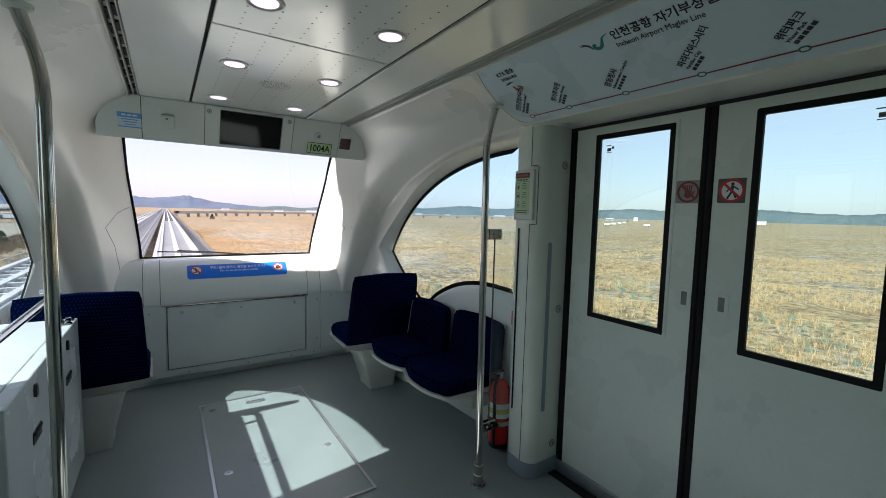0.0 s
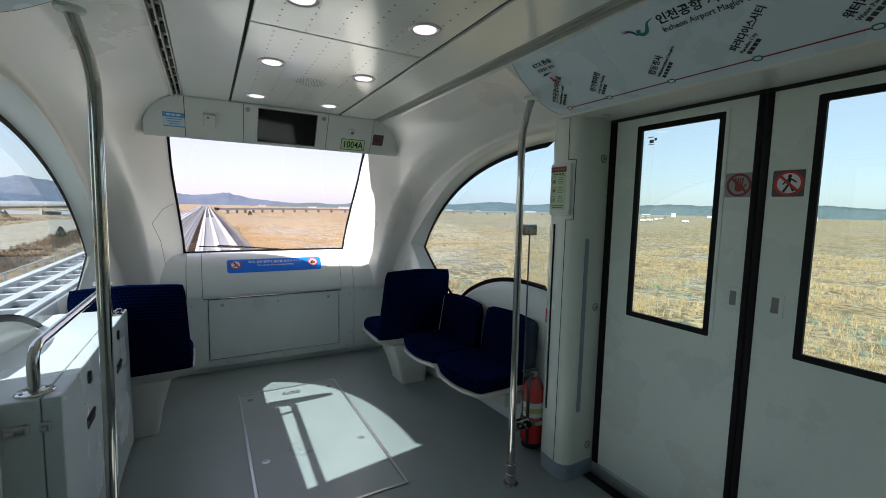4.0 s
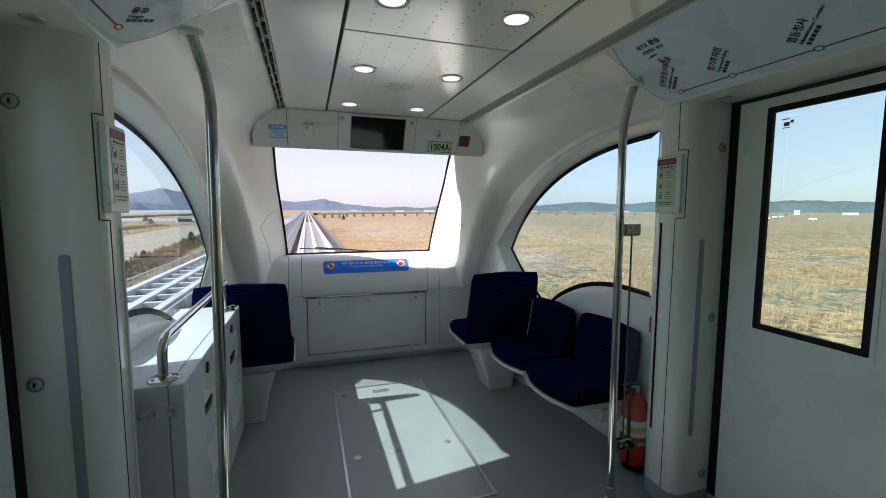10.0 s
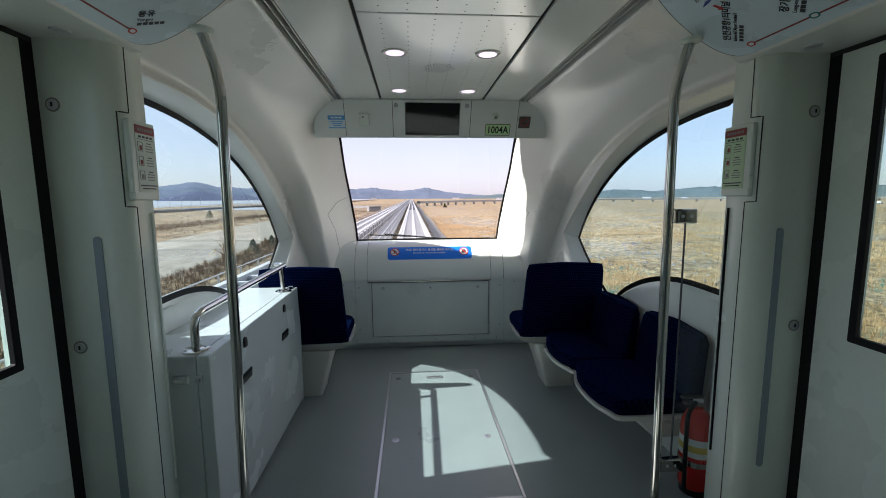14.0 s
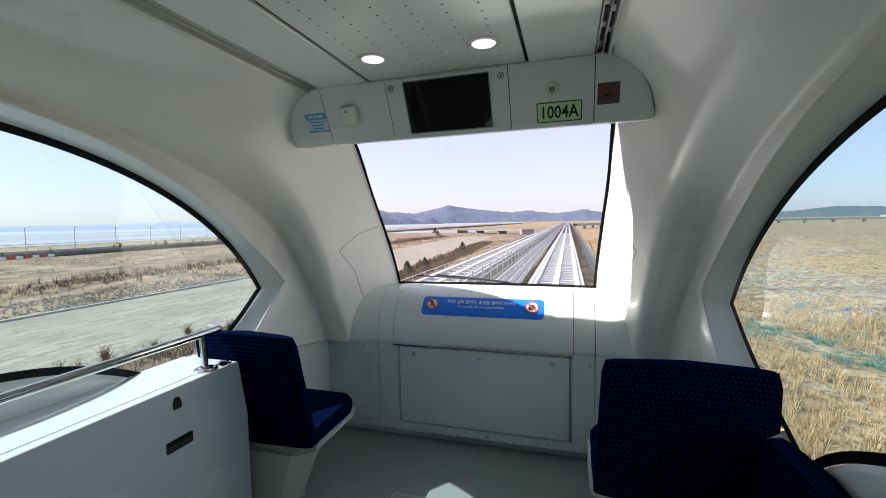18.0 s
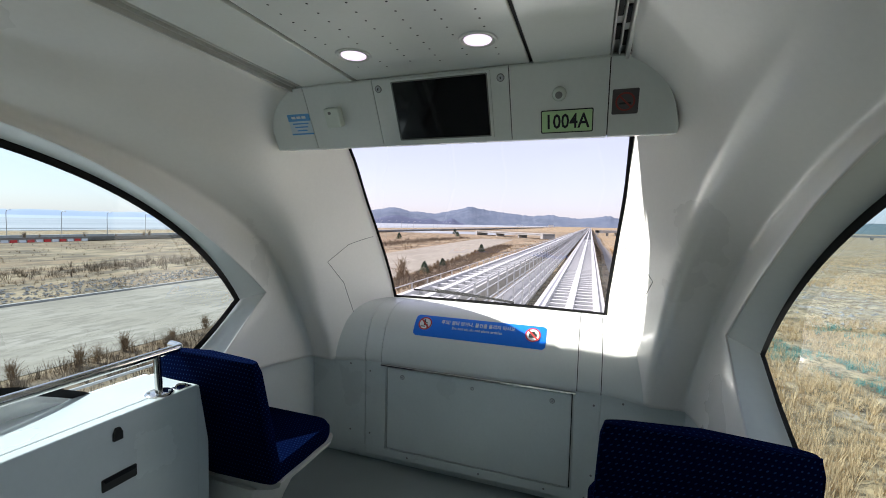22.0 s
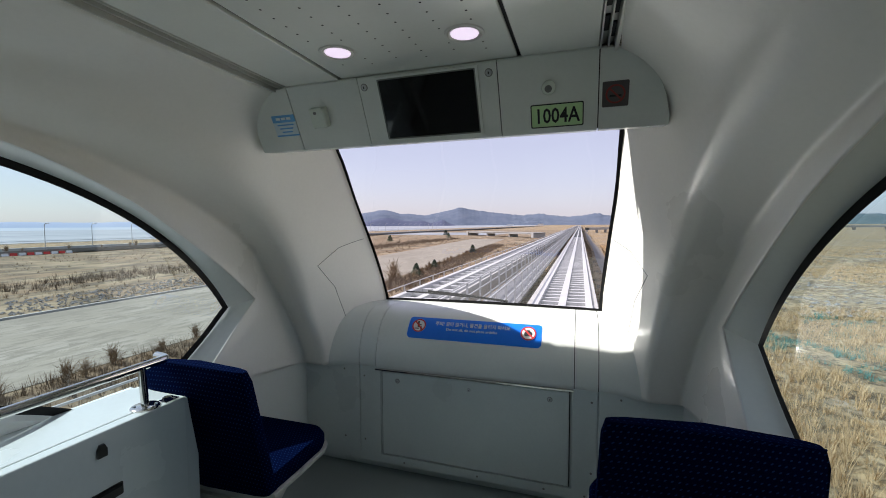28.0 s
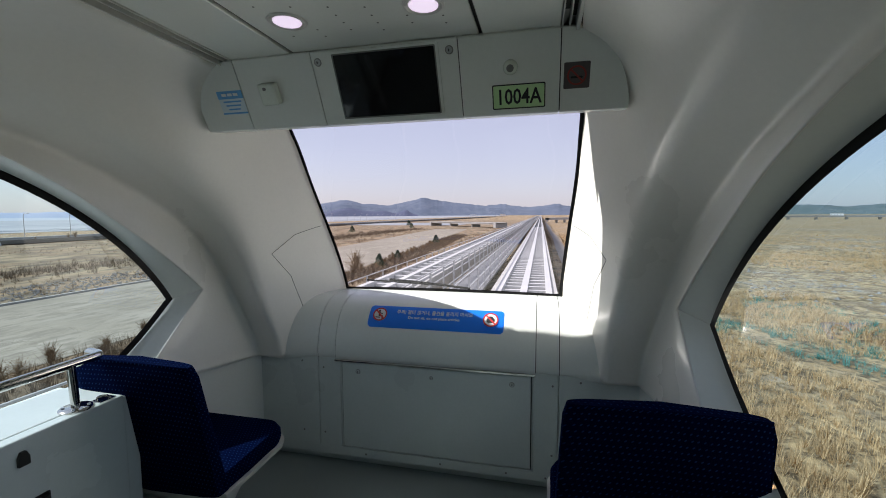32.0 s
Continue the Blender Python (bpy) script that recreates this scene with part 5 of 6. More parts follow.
        nn = len(rows[0])
        bm.faces.new(bm.verts[:nn])
        bm.faces.new(bm.verts[-nn:])
        part("pedestal", bm, SEATW, s, "white moulded seat pedestal", smooth=True)
    return s


def seat_plan(w, d, square=False):
    """The plan of a cushion: square at the back, rounded towards the front, or with tight front corners and a slightly bowed front."""
    if square:
        pts = [(-w, -0.02), (-w, d * 0.35), (-w * 0.99, d * 0.65)]
        pts += [(-w * 0.985 + 0.04 * (1 + math.cos(radians(180 - 15 * k))), d - 0.085 + 0.04 * math.sin(radians(180 - 15 * k))) for k in range(7)]
        pts += [(-w * 0.5, d - 0.013), (-w * 0.2, d - 0.002)]
        return pts + [(-x, y) for x, y in pts[::-1]]
    pts = [(-w, -0.02), (-w, d * 0.35), (-w * 0.985, d * 0.6)]
    for k in range(9):
        a = radians(180 - 90 * k / 8)
        pts.append((-w * 0.985 + w * 0.36 * (1 + math.cos(a)), d * 0.74 + d * 0.26 * math.sin(a)))
    return pts + [(-x, y) for x, y in pts[::-1]]


seat = seat_shape(0.55, 0.60, 0.955, 0.10)
seat.matrix_basis = pose(0.935, 3.50, 0)
copy_thing(seat, pose(-0.935, 3.50, 0))
bench = seat_shape(0.495, 0.525, 0.765, 0.040, pedestal=False, depth=0.415, square=True)
bench["label"] = "navy blue dotted moquette seat cantilevered from the side wall"
bench.matrix_basis = pose(1.155, 2.548, 0, 0, 0, 90)
bench_front = seat_shape(0.495, 0.525, 0.765, 0.040, pedestal=False, depth=0.375, square=True)
bench_front["label"] = "navy blue dotted moquette seat cantilevered from the side wall"
bench_front.matrix_basis = pose(1.110, 3.078, 0, 0, 0, 90)
tagged(part("seat_beam", box((1.02, 2.33, 0.24), (1.20, 3.30, 0.325), 0.012), SEATW), "white wall-mounted beam under the side seats", "seat beam")

# ---- equipment cabinet ----
CX, CY0, CY1, CZ = -0.945, 2.085, 3.345, 0.826
cab = thing("equipment_cabinet", "white equipment cabinet with black latches and steel rail", "cabinet", at=(CX, 2.7, 0))
part("body", box((-1.265, CY0 + 0.004, 0.0), (CX - 0.052, CY1, CZ), 0.004), CABINET, cab)
part("front_door", box((CX - 0.0495, CY0 + 0.004, 0.03), (CX, CY1, CZ), 0.005), CABINET, cab, "long white cabinet door with black latches")
part("end_filler", box((-1.262, 3.346, 0.0), (-0.952, 3.402, 0.815), 0.003, 1), CABINET, cab)
part("plinth", box((CX - 0.05, CY0 + 0.02, 0.0), (CX - 0.015, CY1 - 0.01, 0.03)), GREYP, cab)
for y in (2.42, 3.02):
    part("turn_latch", moved(prism([(-0.015, -0.022), (0.015, -0.022), (0.015, 0.004), (0.007, 0.022), (-0.007, 0.022), (-0.015, 0.004)], "z", 0, 0.010), facing((CX, y, 0.765), (1, 0, 0))), LATCHB, cab, "black turn latch")
    gm = facing((CX, y + 0.005, 0.600), (1, 0, 0))
    pl = part("pull_plate", slab(rounded(0.118, 0.046, 0.005, 3), gm, 0.003), LATCHB, cab, "black recessed pull handle")
    part("pull_lip", slab(rounded(0.106, 0.012, 0.004, 2), gm @ Matrix.Translation((0, 0.014, 0.003)), 0.004), RUBBER, pl)
for x, hw in ((-1.054, 0.030), (-0.986, 0.013)):
    hg = part("toggle_latch", box((x - hw, CY0 - 0.008, 0.719), (x + hw, CY0 + 0.006, 0.752), 0.003, 1), ALU, cab, "small metal toggle latch")
    part("toggle_bar", box((x - hw * 0.7, CY0 - 0.014, 0.728), (x + hw * 0.7, CY0 - 0.006, 0.742), 0.002, 1), STEEL, hg)
rail = thing("cabinet_rail", "polished steel hand rail along the cabinet top", "hand rail", at=(-1.02, 2.15, CZ))
part("bar", tube(bent([(-1.025, 2.155, CZ), (-1.025, 2.155, 0.97), (-1.01, 3.325, 0.985), (-1.085, 3.335, 0.985)], 0.10, 10), 0.0165, 16), STEEL, rail, smooth=True)
part("post", tube([(-0.998, 3.215, CZ), (-1.008, 3.215, 0.98)], 0.014, 14), STEEL, rail, smooth=True)
for x, y in ((-1.025, 2.155), (-0.998, 3.215)):
    fl = part("flange", lathe([(0.001, 0.008), (0.045, 0.008), (0.050, 0.004), (0.050, 0.0)], (x, y, CZ)), STEEL, rail, smooth=True)
    for a in range(4):
        part("bolt", lathe([(0.001, 0.012), (0.005, 0.012), (0.006, 0.008)], (x + 0.036 * math.cos(a * 1.57 + 0.78), y + 0.036 * math.sin(a * 1.57 + 0.78), CZ), sides=8), ALU, fl)
clasp = thing("hasp", "small steel hasp on the cabinet top", "hasp", at=(-0.975, 3.29, CZ))
part("hasp_plate", box((-1.0, 3.265, CZ), (-0.955, 3.325, CZ + 0.004), 0.001, 1), STEEL, clasp)
part("hasp_loop", tube(bent([(-0.99, 3.28, CZ + 0.003), (-0.985, 3.28, CZ + 0.016), (-0.965, 3.30, CZ + 0.016), (-0.962, 3.31, CZ + 0.003)], 0.008), 0.004, 8), STEEL, clasp, smooth=True)
# ---- outside: land, sea and track ----
GZ = -5.0


def ground_material(name, colors, scales, rough=0.95, bump=0.6, bump_scale=1.2, stretch=(1, 1, 1)):
    """Mottled ground from three colours mixed by noises of different size."""
    m = bpy.data.materials.new(name)
    m.use_nodes = True
    n, l = m.node_tree.nodes, m.node_tree.links
    b = n["Principled BSDF"]
    b.inputs["Roughness"].default_value = rough
    b.inputs["Specular IOR Level"].default_value = 0.15
    tc, mp = n.new("ShaderNodeTexCoord"), n.new("ShaderNodeMapping")
    mp.inputs["Scale"].default_value = stretch
    l.new(tc.outputs["Object"], mp.inputs["Vector"])
    last = None
    for k, (c, s) in enumerate(zip(colors[1:], scales)):
        t, r, mix = n.new("ShaderNodeTexNoise"), n.new("ShaderNodeMapRange"), n.new("ShaderNodeMix")
        t.inputs["Scale"].default_value, t.inputs["Detail"].default_value, t.inputs["Roughness"].default_value = s, 6, 0.65
        r.inputs["From Min"].default_value, r.inputs["From Max"].default_value = 0.46, 0.60
        mix.data_type = "RGBA"
        mix.inputs["A"].default_value, mix.inputs["B"].default_value = (*colors[0], 1), (*c, 1)
        l.new(mp.outputs[0], t.inputs["Vector"]), l.new(t.outputs["Fac"], r.inputs["Value"]), l.new(r.outputs[0], mix.inputs["Factor"])
        if last:
            l.new(last.outputs["Result"], mix.inputs["A"])
        last = mix
    l.new(last.outputs["Result"], b.inputs["Base Color"])
    t, u = n.new("ShaderNodeTexNoise"), n.new("ShaderNodeBump")
    t.inputs["Scale"].default_value, t.inputs["Detail"].default_value = bump_scale, 8
    u.inputs["Strength"].default_value, u.inputs["Distance"].default_value = bump, 0.25
    l.new(mp.outputs[0], t.inputs["Vector"]), l.new(t.outputs["Fac"], u.inputs["Height"]), l.new(u.outputs["Normal"], b.inputs["Normal"])
    return m


GRASS = ground_material("dry_grass_ground", [(0.38, 0.255, 0.125), (0.17, 0.12, 0.07), (0.37, 0.345, 0.30), (0.48, 0.355, 0.195), (0.16, 0.12, 0.07), (0.52, 0.41, 0.245), (0.14, 0.105, 0.065)], [0.03, 0.06, 0.22, 0.6, 1.3, 2.6], bump=1.0, bump_scale=2.2, stretch=(1, 0.8, 1))
SCRUB = ground_material("brown_scrub_ground", [(0.275, 0.20, 0.125), (0.18, 0.135, 0.085), (0.33, 0.265, 0.17), (0.12, 0.10, 0.07)], [0.05, 0.2, 0.45], stretch=(1, 0.4, 1))
APRON = ground_material("old_concrete_apron", [(0.30, 0.275, 0.22), (0.245, 0.225, 0.18), (0.345, 0.32, 0.265), (0.225, 0.205, 0.165)], [0.10, 0.55, 2.2], bump=0.25, stretch=(1, 0.35, 1))
TARMAC = ground_material("road_tarmac", [(0.10, 0.10, 0.10), (0.13, 0.13, 0.125)], [0.2], bump=0.1)
CONC = material("track_concrete", (0.43, 0.425, 0.40), 0.8, grain=0.1, grain_scale=8, wear=0.1, wear_scale=0.6)
RAILW = material("pale_steel_rail", (0.56, 0.56, 0.55), 0.5, metal=0.1, grain=0.05, wear=0.08, wear_scale=1.0)
GALV = material("galvanised_steel", (0.44, 0.45, 0.45), 0.45, metal=0.4, grain=0.05, wear=0.08, wear_scale=2.0)
GRATING = material("walkway_grating", (0.19, 0.195, 0.20), 0.6, metal=0.3, grain=0.2, grain_scale=30, wear=0.12, wear_scale=0.7)
DARKT = material("dark_track_bed", (0.07, 0.075, 0.08), 0.9, grain=0.1, wear=0.15, wear_scale=0.8)
# far woods and sea: distance haze is mixed into these bluish colours
HILL = ground_material("hazed_hill_woods", [(0.112, 0.140, 0.190), (0.095, 0.122, 0.165), (0.132, 0.158, 0.205)], [0.004, 0.02], bump=0.0)
TREEL = ground_material("far_tree_belt", [(0.10, 0.135, 0.145), (0.08, 0.112, 0.115), (0.125, 0.152, 0.15)], [0.01, 0.05], bump=0.0)
SEA = material("hazy_sea", (0.30, 0.355, 0.40), 0.6, grain=0.06, grain_scale=0.05, wear=0.12, wear_scale=0.008)
DARKWALL = material("dark_weathered_wall", (0.15, 0.145, 0.13), 0.9, grain=0.15, grain_scale=2, wear=0.2, wear_scale=0.3)
TIDAL = ground_material("tidal_flat", [(0.30, 0.325, 0.345), (0.25, 0.28, 0.305), (0.36, 0.375, 0.385)], [0.006, 0.03], rough=0.75, bump=0.0, stretch=(1, 0.15, 1))
FARW = material("far_white_wall", (0.70, 0.72, 0.74), 0.7, grain=0.05, wear=0.05)
# island woods, blued by the haze before them
HILL2 = ground_material("hazed_island_woods", [(0.09, 0.105, 0.16), (0.08, 0.095, 0.145)], [0.01], bump=0.0)
OLDCONC = material("weathered_concrete", (0.36, 0.355, 0.335), 0.85, grain=0.12, grain_scale=2, wear=0.15, wear_scale=0.3)
# farthest hills: haze painted as a pale blue base colour
SEAHILL = ground_material("haze_paled_hills", [(0.30, 0.36, 0.46), (0.28, 0.34, 0.44)], [0.003], bump=0.0)
STONE = material("loose_grey_stone", (0.24, 0.23, 0.21), 0.9, grain=0.25, grain_scale=2)
BARK = material("bare_twigs", (0.14, 0.105, 0.08), 0.9, grain=0.2, grain_scale=10)
PINE = material("pine_needles", (0.045, 0.075, 0.04), 0.9, grain=0.3, grain_scale=6)


def blades(name, low, high):
    """Grass or twigs whose blades differ in colour one by one."""
    m = bpy.data.materials.new(name)
    m.use_nodes = True
    n, l = m.node_tree.nodes, m.node_tree.links
    geo, ramp, big, mul = n.new("ShaderNodeNewGeometry"), n.new("ShaderNodeMix"), n.new("ShaderNodeTexNoise"), n.new("ShaderNodeMath")
    tc = n.new("ShaderNodeTexCoord")
    big.inputs["Scale"].default_value, big.inputs["Detail"].default_value = 0.12, 4
    l.new(tc.outputs["Object"], big.inputs["Vector"])
    mul.operation = "MULTIPLY_ADD"
    mul.inputs[1].default_value, mul.inputs[2].default_value = 0.5, 0.0
    l.new(geo.outputs["Random Per Island"], mul.inputs[0])
    l.new(big.outputs["Fac"], mul.inputs[2])
    ramp.data_type = "RGBA"
    ramp.inputs["A"].default_value, ramp.inputs["B"].default_value = (*low, 1), (*high, 1)
    l.new(mul.outputs[0], ramp.inputs["Factor"])
    b = n["Principled BSDF"]
    l.new(ramp.outputs["Result"], b.inputs["Base Color"])
    b.inputs["Roughness"].default_value, b.inputs["Specular IOR Level"].default_value = 0.85, 0.15
    return m


DRYG = blades("dry_grass_blades", (0.20, 0.13, 0.06), (0.66, 0.475, 0.26))
TWIG = blades("scrub_twigs", (0.10, 0.07, 0.045), (0.30, 0.21, 0.12))
DARKTWIG = blades("dark_scrub_twigs", (0.075, 0.055, 0.04), (0.19, 0.145, 0.10))
NET = material("teal_netting", (0.10, 0.29, 0.25), 0.8, grain=0.15, grain_scale=5)


def sheet(name, x0, x1, y0, y1, z, mat, label, category, kind="structure", n=1, rough=0.0):
    rows = []
    for i in range(n + 1):
        y = y0 + (y1 - y0) * i / n
        rows.append([(x0 + (noise.noise((y * 0.02, 1.7, x0)) * rough), y, z), (x1 + (noise.noise((y * 0.02, 5.1, x1)) * rough), y, z)])
    return tagged(part(name, grid(rows), mat), label, category, kind=kind)


# one sheet of land, hummocky near the line, flat to the horizon
rows = []
ys = [-4000, -1500, -500, -150] + [-60 + 4 * k for k in range(60)] + [190, 230, 290, 380, 520, 800, 1300, 2200, 4200]
xs = [-210, -160, -125, -100, -80, -60, -45, -36, -30, -24, -18, -12] + [-8 + 4 * k for k in range(30)] + [120, 140, 170, 220, 320, 500, 900, 1800, 4200]
for y in ys:
    row = []
    for x in xs:
        h = 0.0
        if x > 6 and abs(y) < 240:
            h = 0.55 * noise.noise((x * 0.06, y * 0.06, 0)) + 0.25 * noise.noise((x * 0.2, y * 0.2, 3))
        if -60 < x < -38:
            h = 0.4 * noise.noise((x * 0.1, y * 0.08, 7))
        row.append((x, y, GZ + h))
    rows.append(row)
tagged(part("ground", grid(rows), GRASS, smooth=True), "dry yellow grass land reaching the horizon", "ground", kind="structure")
sheet("sea", -4600, -180, -4300, 4300, GZ - 0.15, SEA, "pale hazy sea beyond the coast road", "water")
sheet("tidal_flat", -900, -170, -2000, 2600, GZ - 0.05, TIDAL, "grey tidal flat with shallow water", "water", n=20, rough=20)
sheet("scrub", -108, -4, -200, 420, GZ + 0.62, SCRUB, "brown winter scrub beside the line", "ground", n=60, rough=3)
sheet("stony_strip", -44, -33, -200, 170, GZ + 0.63, SCRUB, "brown grass strip along the concrete apron", "ground", n=80, rough=2)
rows = []
for y in [-200, 0, 20, 35, 50, 65, 80, 95, 110, 125, 140, 155, 168]:
    bend = max(0.0, y - 45) / 100
    w = noise.noise((y * 0.05, 2, 0)) * 0.4
    rows.append([(-33.9 - 6.2 * bend, y, GZ + 0.645), (-18.7 - 7.5 * bend + w, y, GZ + 0.645)])
tagged(part("apron", grid(rows), APRON), "old pale concrete apron with long streaks", "pavement", kind="structure")
tagged(part("apron_kerb", box((-34.15, -200, GZ + 0.6), (-33.9, 45, GZ + 0.78)), OLDCONC), "dark low kerb along the apron", "kerb", kind="structure")
DITCHW = material("murky_ditch_water", (0.12, 0.11, 0.095), 0.45, grain=0.15, grain_scale=0.5, wear=0.3, wear_scale=0.15)
DITCHW.node_tree.nodes["Principled BSDF"].inputs["Specular IOR Level"].default_value = 0.15
sheet("ditch_water", 3.3, 4.5, 20, 300, GZ + 0.79, DITCHW, "shallow water in the ditch beside the track", "water", n=50, rough=0.7)
sheet("coast_road", -122, -112, -1500, 1600, GZ + 0.9, TARMAC, "dark coast road by the sea", "road")
sheet("ditch_road", 2.4, 5.2, -100, 500, GZ + 0.75, SCRUB, "grey gravel track beside the guideway", "road", n=60, rough=1.0)
sheet("front_water", -150, -45, 230, 300, GZ + 0.66, TIDAL, "pale pond ahead of the line", "water", n=12, rough=15)


# guideway
def guideway(x, name, label, pitch):
    g = thing(name, label, "maglev track", "maglev tracks", kind="structure", at=(x, 60, -1.3))
    Y0, Y1 = -20, 900
    part("girder", box((x - 0.95, Y0, -2.6), (x + 0.95, Y1, -1.55)), CONC, g)
    part("bed", box((x - 1.2, Y0, -1.55), (x + 1.15, Y1, -1.50)), DARKT, g)
    part("centre_strip", box((x - 0.13, Y0, -1.50), (x + 0.13, Y1, -1.33)), RAILW, g, "pale centre cable cover")
    for s in (-1, 1):
        a, b = sorted((x + s * 0.80, x + s * 1.02))
        part("rail", box((a, Y0, -1.50), (b, Y1, -1.28)), RAILW, g, "pale steel levitation rail")
    for s in (-1, 1):
        a, b = sorted((x + s * 1.04, x + s * 1.22))
        part("edge_beam", box((a, Y0, -1.56), (b, Y1, -1.36)), CONC, g)
    me = None
    y = 3.0
    while y < 125 * pitch:
        if me is None:
            ob = part("sleeper", box((x - 0.80, -0.09 * pitch, -1.50), (x + 0.80, 0.09 * pitch, -1.37)), RAILW, g)
            me = ob.data
        else:
            ob = new("sleeper", me)
            ob.parent = g
            ob.matrix_parent_inverse = Matrix.Translation(-g.matrix_basis.translation)
        ob.location.y = y
        y += pitch
    y = 10
    while y < 600:
        pier = part("pier", box((x - 0.45, y - 0.5, GZ + 0.5), (x + 0.45, y + 0.5, -2.55)), CONC, g)
        y += 30
    return g


guideway(0.0, "track_main", "straight maglev track of pale rails and sleepers", 0.8)
guideway(-5.4, "track_second", "second maglev track beside the first", 1.2)


def fence(x, z0, name):
    f = thing(name, "galvanised walkway railing between the tracks", "railing", "track railings", at=(x, 60, z0))
    me = None
    y = 4.0
    while y < 200:
        if me is None:
            ob = part("post", box((x - 0.03, -0.03, z0), (x + 0.03, 0.03, z0 + 1.05)), GALV, f)
            me = ob.data
        else:
            ob = new("post", me)
            ob.parent = f
            ob.matrix_parent_inverse = Matrix.Translation(-f.matrix_basis.translation)
        ob.location.y = y
        y += 2.0
    for z in (0.15, 0.60, 1.05):
        part("rail", box((x - 0.02, -10, z0 + z - 0.02), (x + 0.02, 700, z0 + z + 0.02)), GALV, f)


fence(-3.1, -1.55, "walkway_railing")
fence(-1.75, -1.55, "walkway_railing")
fence(-7.2, -2.35, "walkway_railing")
walkway = tagged(part("walkway", box((-3.15, -20, -1.66), (-1.70, 800, -1.56)), GRATING), "galvanised inspection walkway between the tracks", "walkway", kind="structure")


# distant hills, the air's haze painted into their bluish colours
def ridge(name, points, dist, label, mat, depth=600):
    """A chain of hills: bearing in degrees to the right of straight ahead, and the height's angle above the horizon."""
    rows, n = [], len(points)
    line = smooth_line([(b, (b, h, 0)) for b, h in points], 420)
    out = []
    for fr, hh in ((0.0, 0.0), (0.25, 0.6), (0.6, 1.0), (1.0, 0.0)):
        row = []
        for q in line:
            d = dist + depth * fr
            z = 1.45 + (dist * math.tan(radians(max(0.0, q.y))) - 0.0) * hh + (dist * 0.0022 * noise.noise((q.x * 0.9, 0, 2)) + dist * 0.0014 * noise.noise((q.x * 2.7, 0, 4)) + dist * 0.0006 * noise.noise((q.x * 8.0, 0, 6))) * (1.0 if hh == 1.0 else 0.0) * min(1, max(0.0, q.y))
            row.append((d * math.sin(radians(q.x)), d * math.cos(radians(q.x)), z if hh else GZ - 1))
        out.append(row)
    return tagged(part(name, grid(out), mat, smooth=True), label, "hills", kind="structure")


ridge("hills_ahead", [(-36, 0.0), (-34, 0.5), (-31.8, 1.3), (-30, 1.6), (-27.9, 1.9), (-26.2, 2.26), (-24, 1.76), (-22, 1.6), (-20.3, 1.47), (-18.1, 2.0), (-16.6, 2.35), (-15.7, 2.6), (-14.2, 2.25), (-12.1, 1.92), (-9.9, 1.63), (-7.7, 1.37), (-6.2, 1.5), (-4.8, 1.5), (-3.0, 1.25), (-1.6, 1.08), (0.3, 1.25), (2.1, 1.54), (3.0, 1.3), (4.5, 0.9), (7, 0.6), (10, 0.3), (12, 0.0)], 3000, "wooded hills on the horizon ahead, coloured with blue haze", HILL)
ridge("island_hills", [(-30, 0.0), (-27.5, 0.7), (-25.8, 1.0), (-24, 0.75), (-22.5, 0.5), (-21, 0.62), (-19.6, 0.25), (-18.6, 0.6), (-18.1, 0.72), (-17.2, 0.2), (-16.5, 0.0)], 2300, "small darker wooded islands before the hills, coloured with blue haze", HILL2, depth=200)
ridge("hills_sea", [(-90, 0.1), (-80, 0.35), (-72, 0.25), (-64, 0.5), (-58, 0.45), (-50, 0.7), (-44, 0.55), (-38, 0.3), (-34, 0.2)], 3600, "far hills across the sea, coloured very pale for haze", SEAHILL)
ridge("hills_inland", [(7, 0.0), (9, 0.2), (12, 0.45), (15, 0.3), (18, 0.6), (22, 0.5), (27, 0.95), (31, 0.7), (36, 1.15), (41, 0.85), (46, 1.25), (52, 0.9), (58, 1.2), (64, 0.95), (70, 1.3), (77, 0.9), (85, 1.2), (95, 0.9), (110, 1.1)], 2300, "dark tree belt on low inland hills", TREEL, depth=300)


# far viaduct that crosses the view ahead and runs on inland
def viaduct():
    v = thing("viaduct", "far pale concrete viaduct on piers", "viaduct", at=(60, 420, GZ))
    line = smooth_line([(0, (5, 318, 0)), (1, (50, 400, 0)), (2, (130, 450, 0)), (3, (260, 480, 0)), (4, (430, 470, 0)), (5, (650, 420, 0))], 60)
    left, right = [], []
    for i, q in enumerate(line):
        d = (line[min(i + 1, 60)] - line[max(i - 1, 0)]).normalized()
        s = Vector((-d.y, d.x, 0)) * 1.6
        left.append(q + s), right.append(q - s)
    rows = [[l + Vector((0, 0, -1.0)), l + Vector((0, 0, -2.8)), r + Vector((0, 0, -2.8)), r + Vector((0, 0, -1.0))] for l, r in zip(left, right)]
    part("deck", grid(rows, closed=True), CONC, v)
    shared = None
    for q in line[::2]:
        if shared is None:
            ob = part("pier", box((-0.9, -0.9, GZ), (0.9, 0.9, -2.7)), CONC, v)
            shared = ob.data
        else:
            ob = new("pier", shared)
            ob.parent = v
            ob.matrix_parent_inverse = Matrix.Translation(-v.matrix_basis.translation)
        ob.location = (q.x, q.y, 0)


viaduct()


def street_lamp():
    s = thing("street_lamp", "tall grey street lamp beside the coast road", "street lamp", "coast road lamps")
    part("pole", tube([(0, 0, 0), (0, 0, 5.7), (0.15, 0, 6.2), (0.6, 0, 6.35)], 0.06, 8), GALV, s, smooth=True)
    part("lamp_head", box((0.5, -0.15, 6.28), (1.5, 0.15, 6.42), 0.03, 1), GALV, s)
    return s


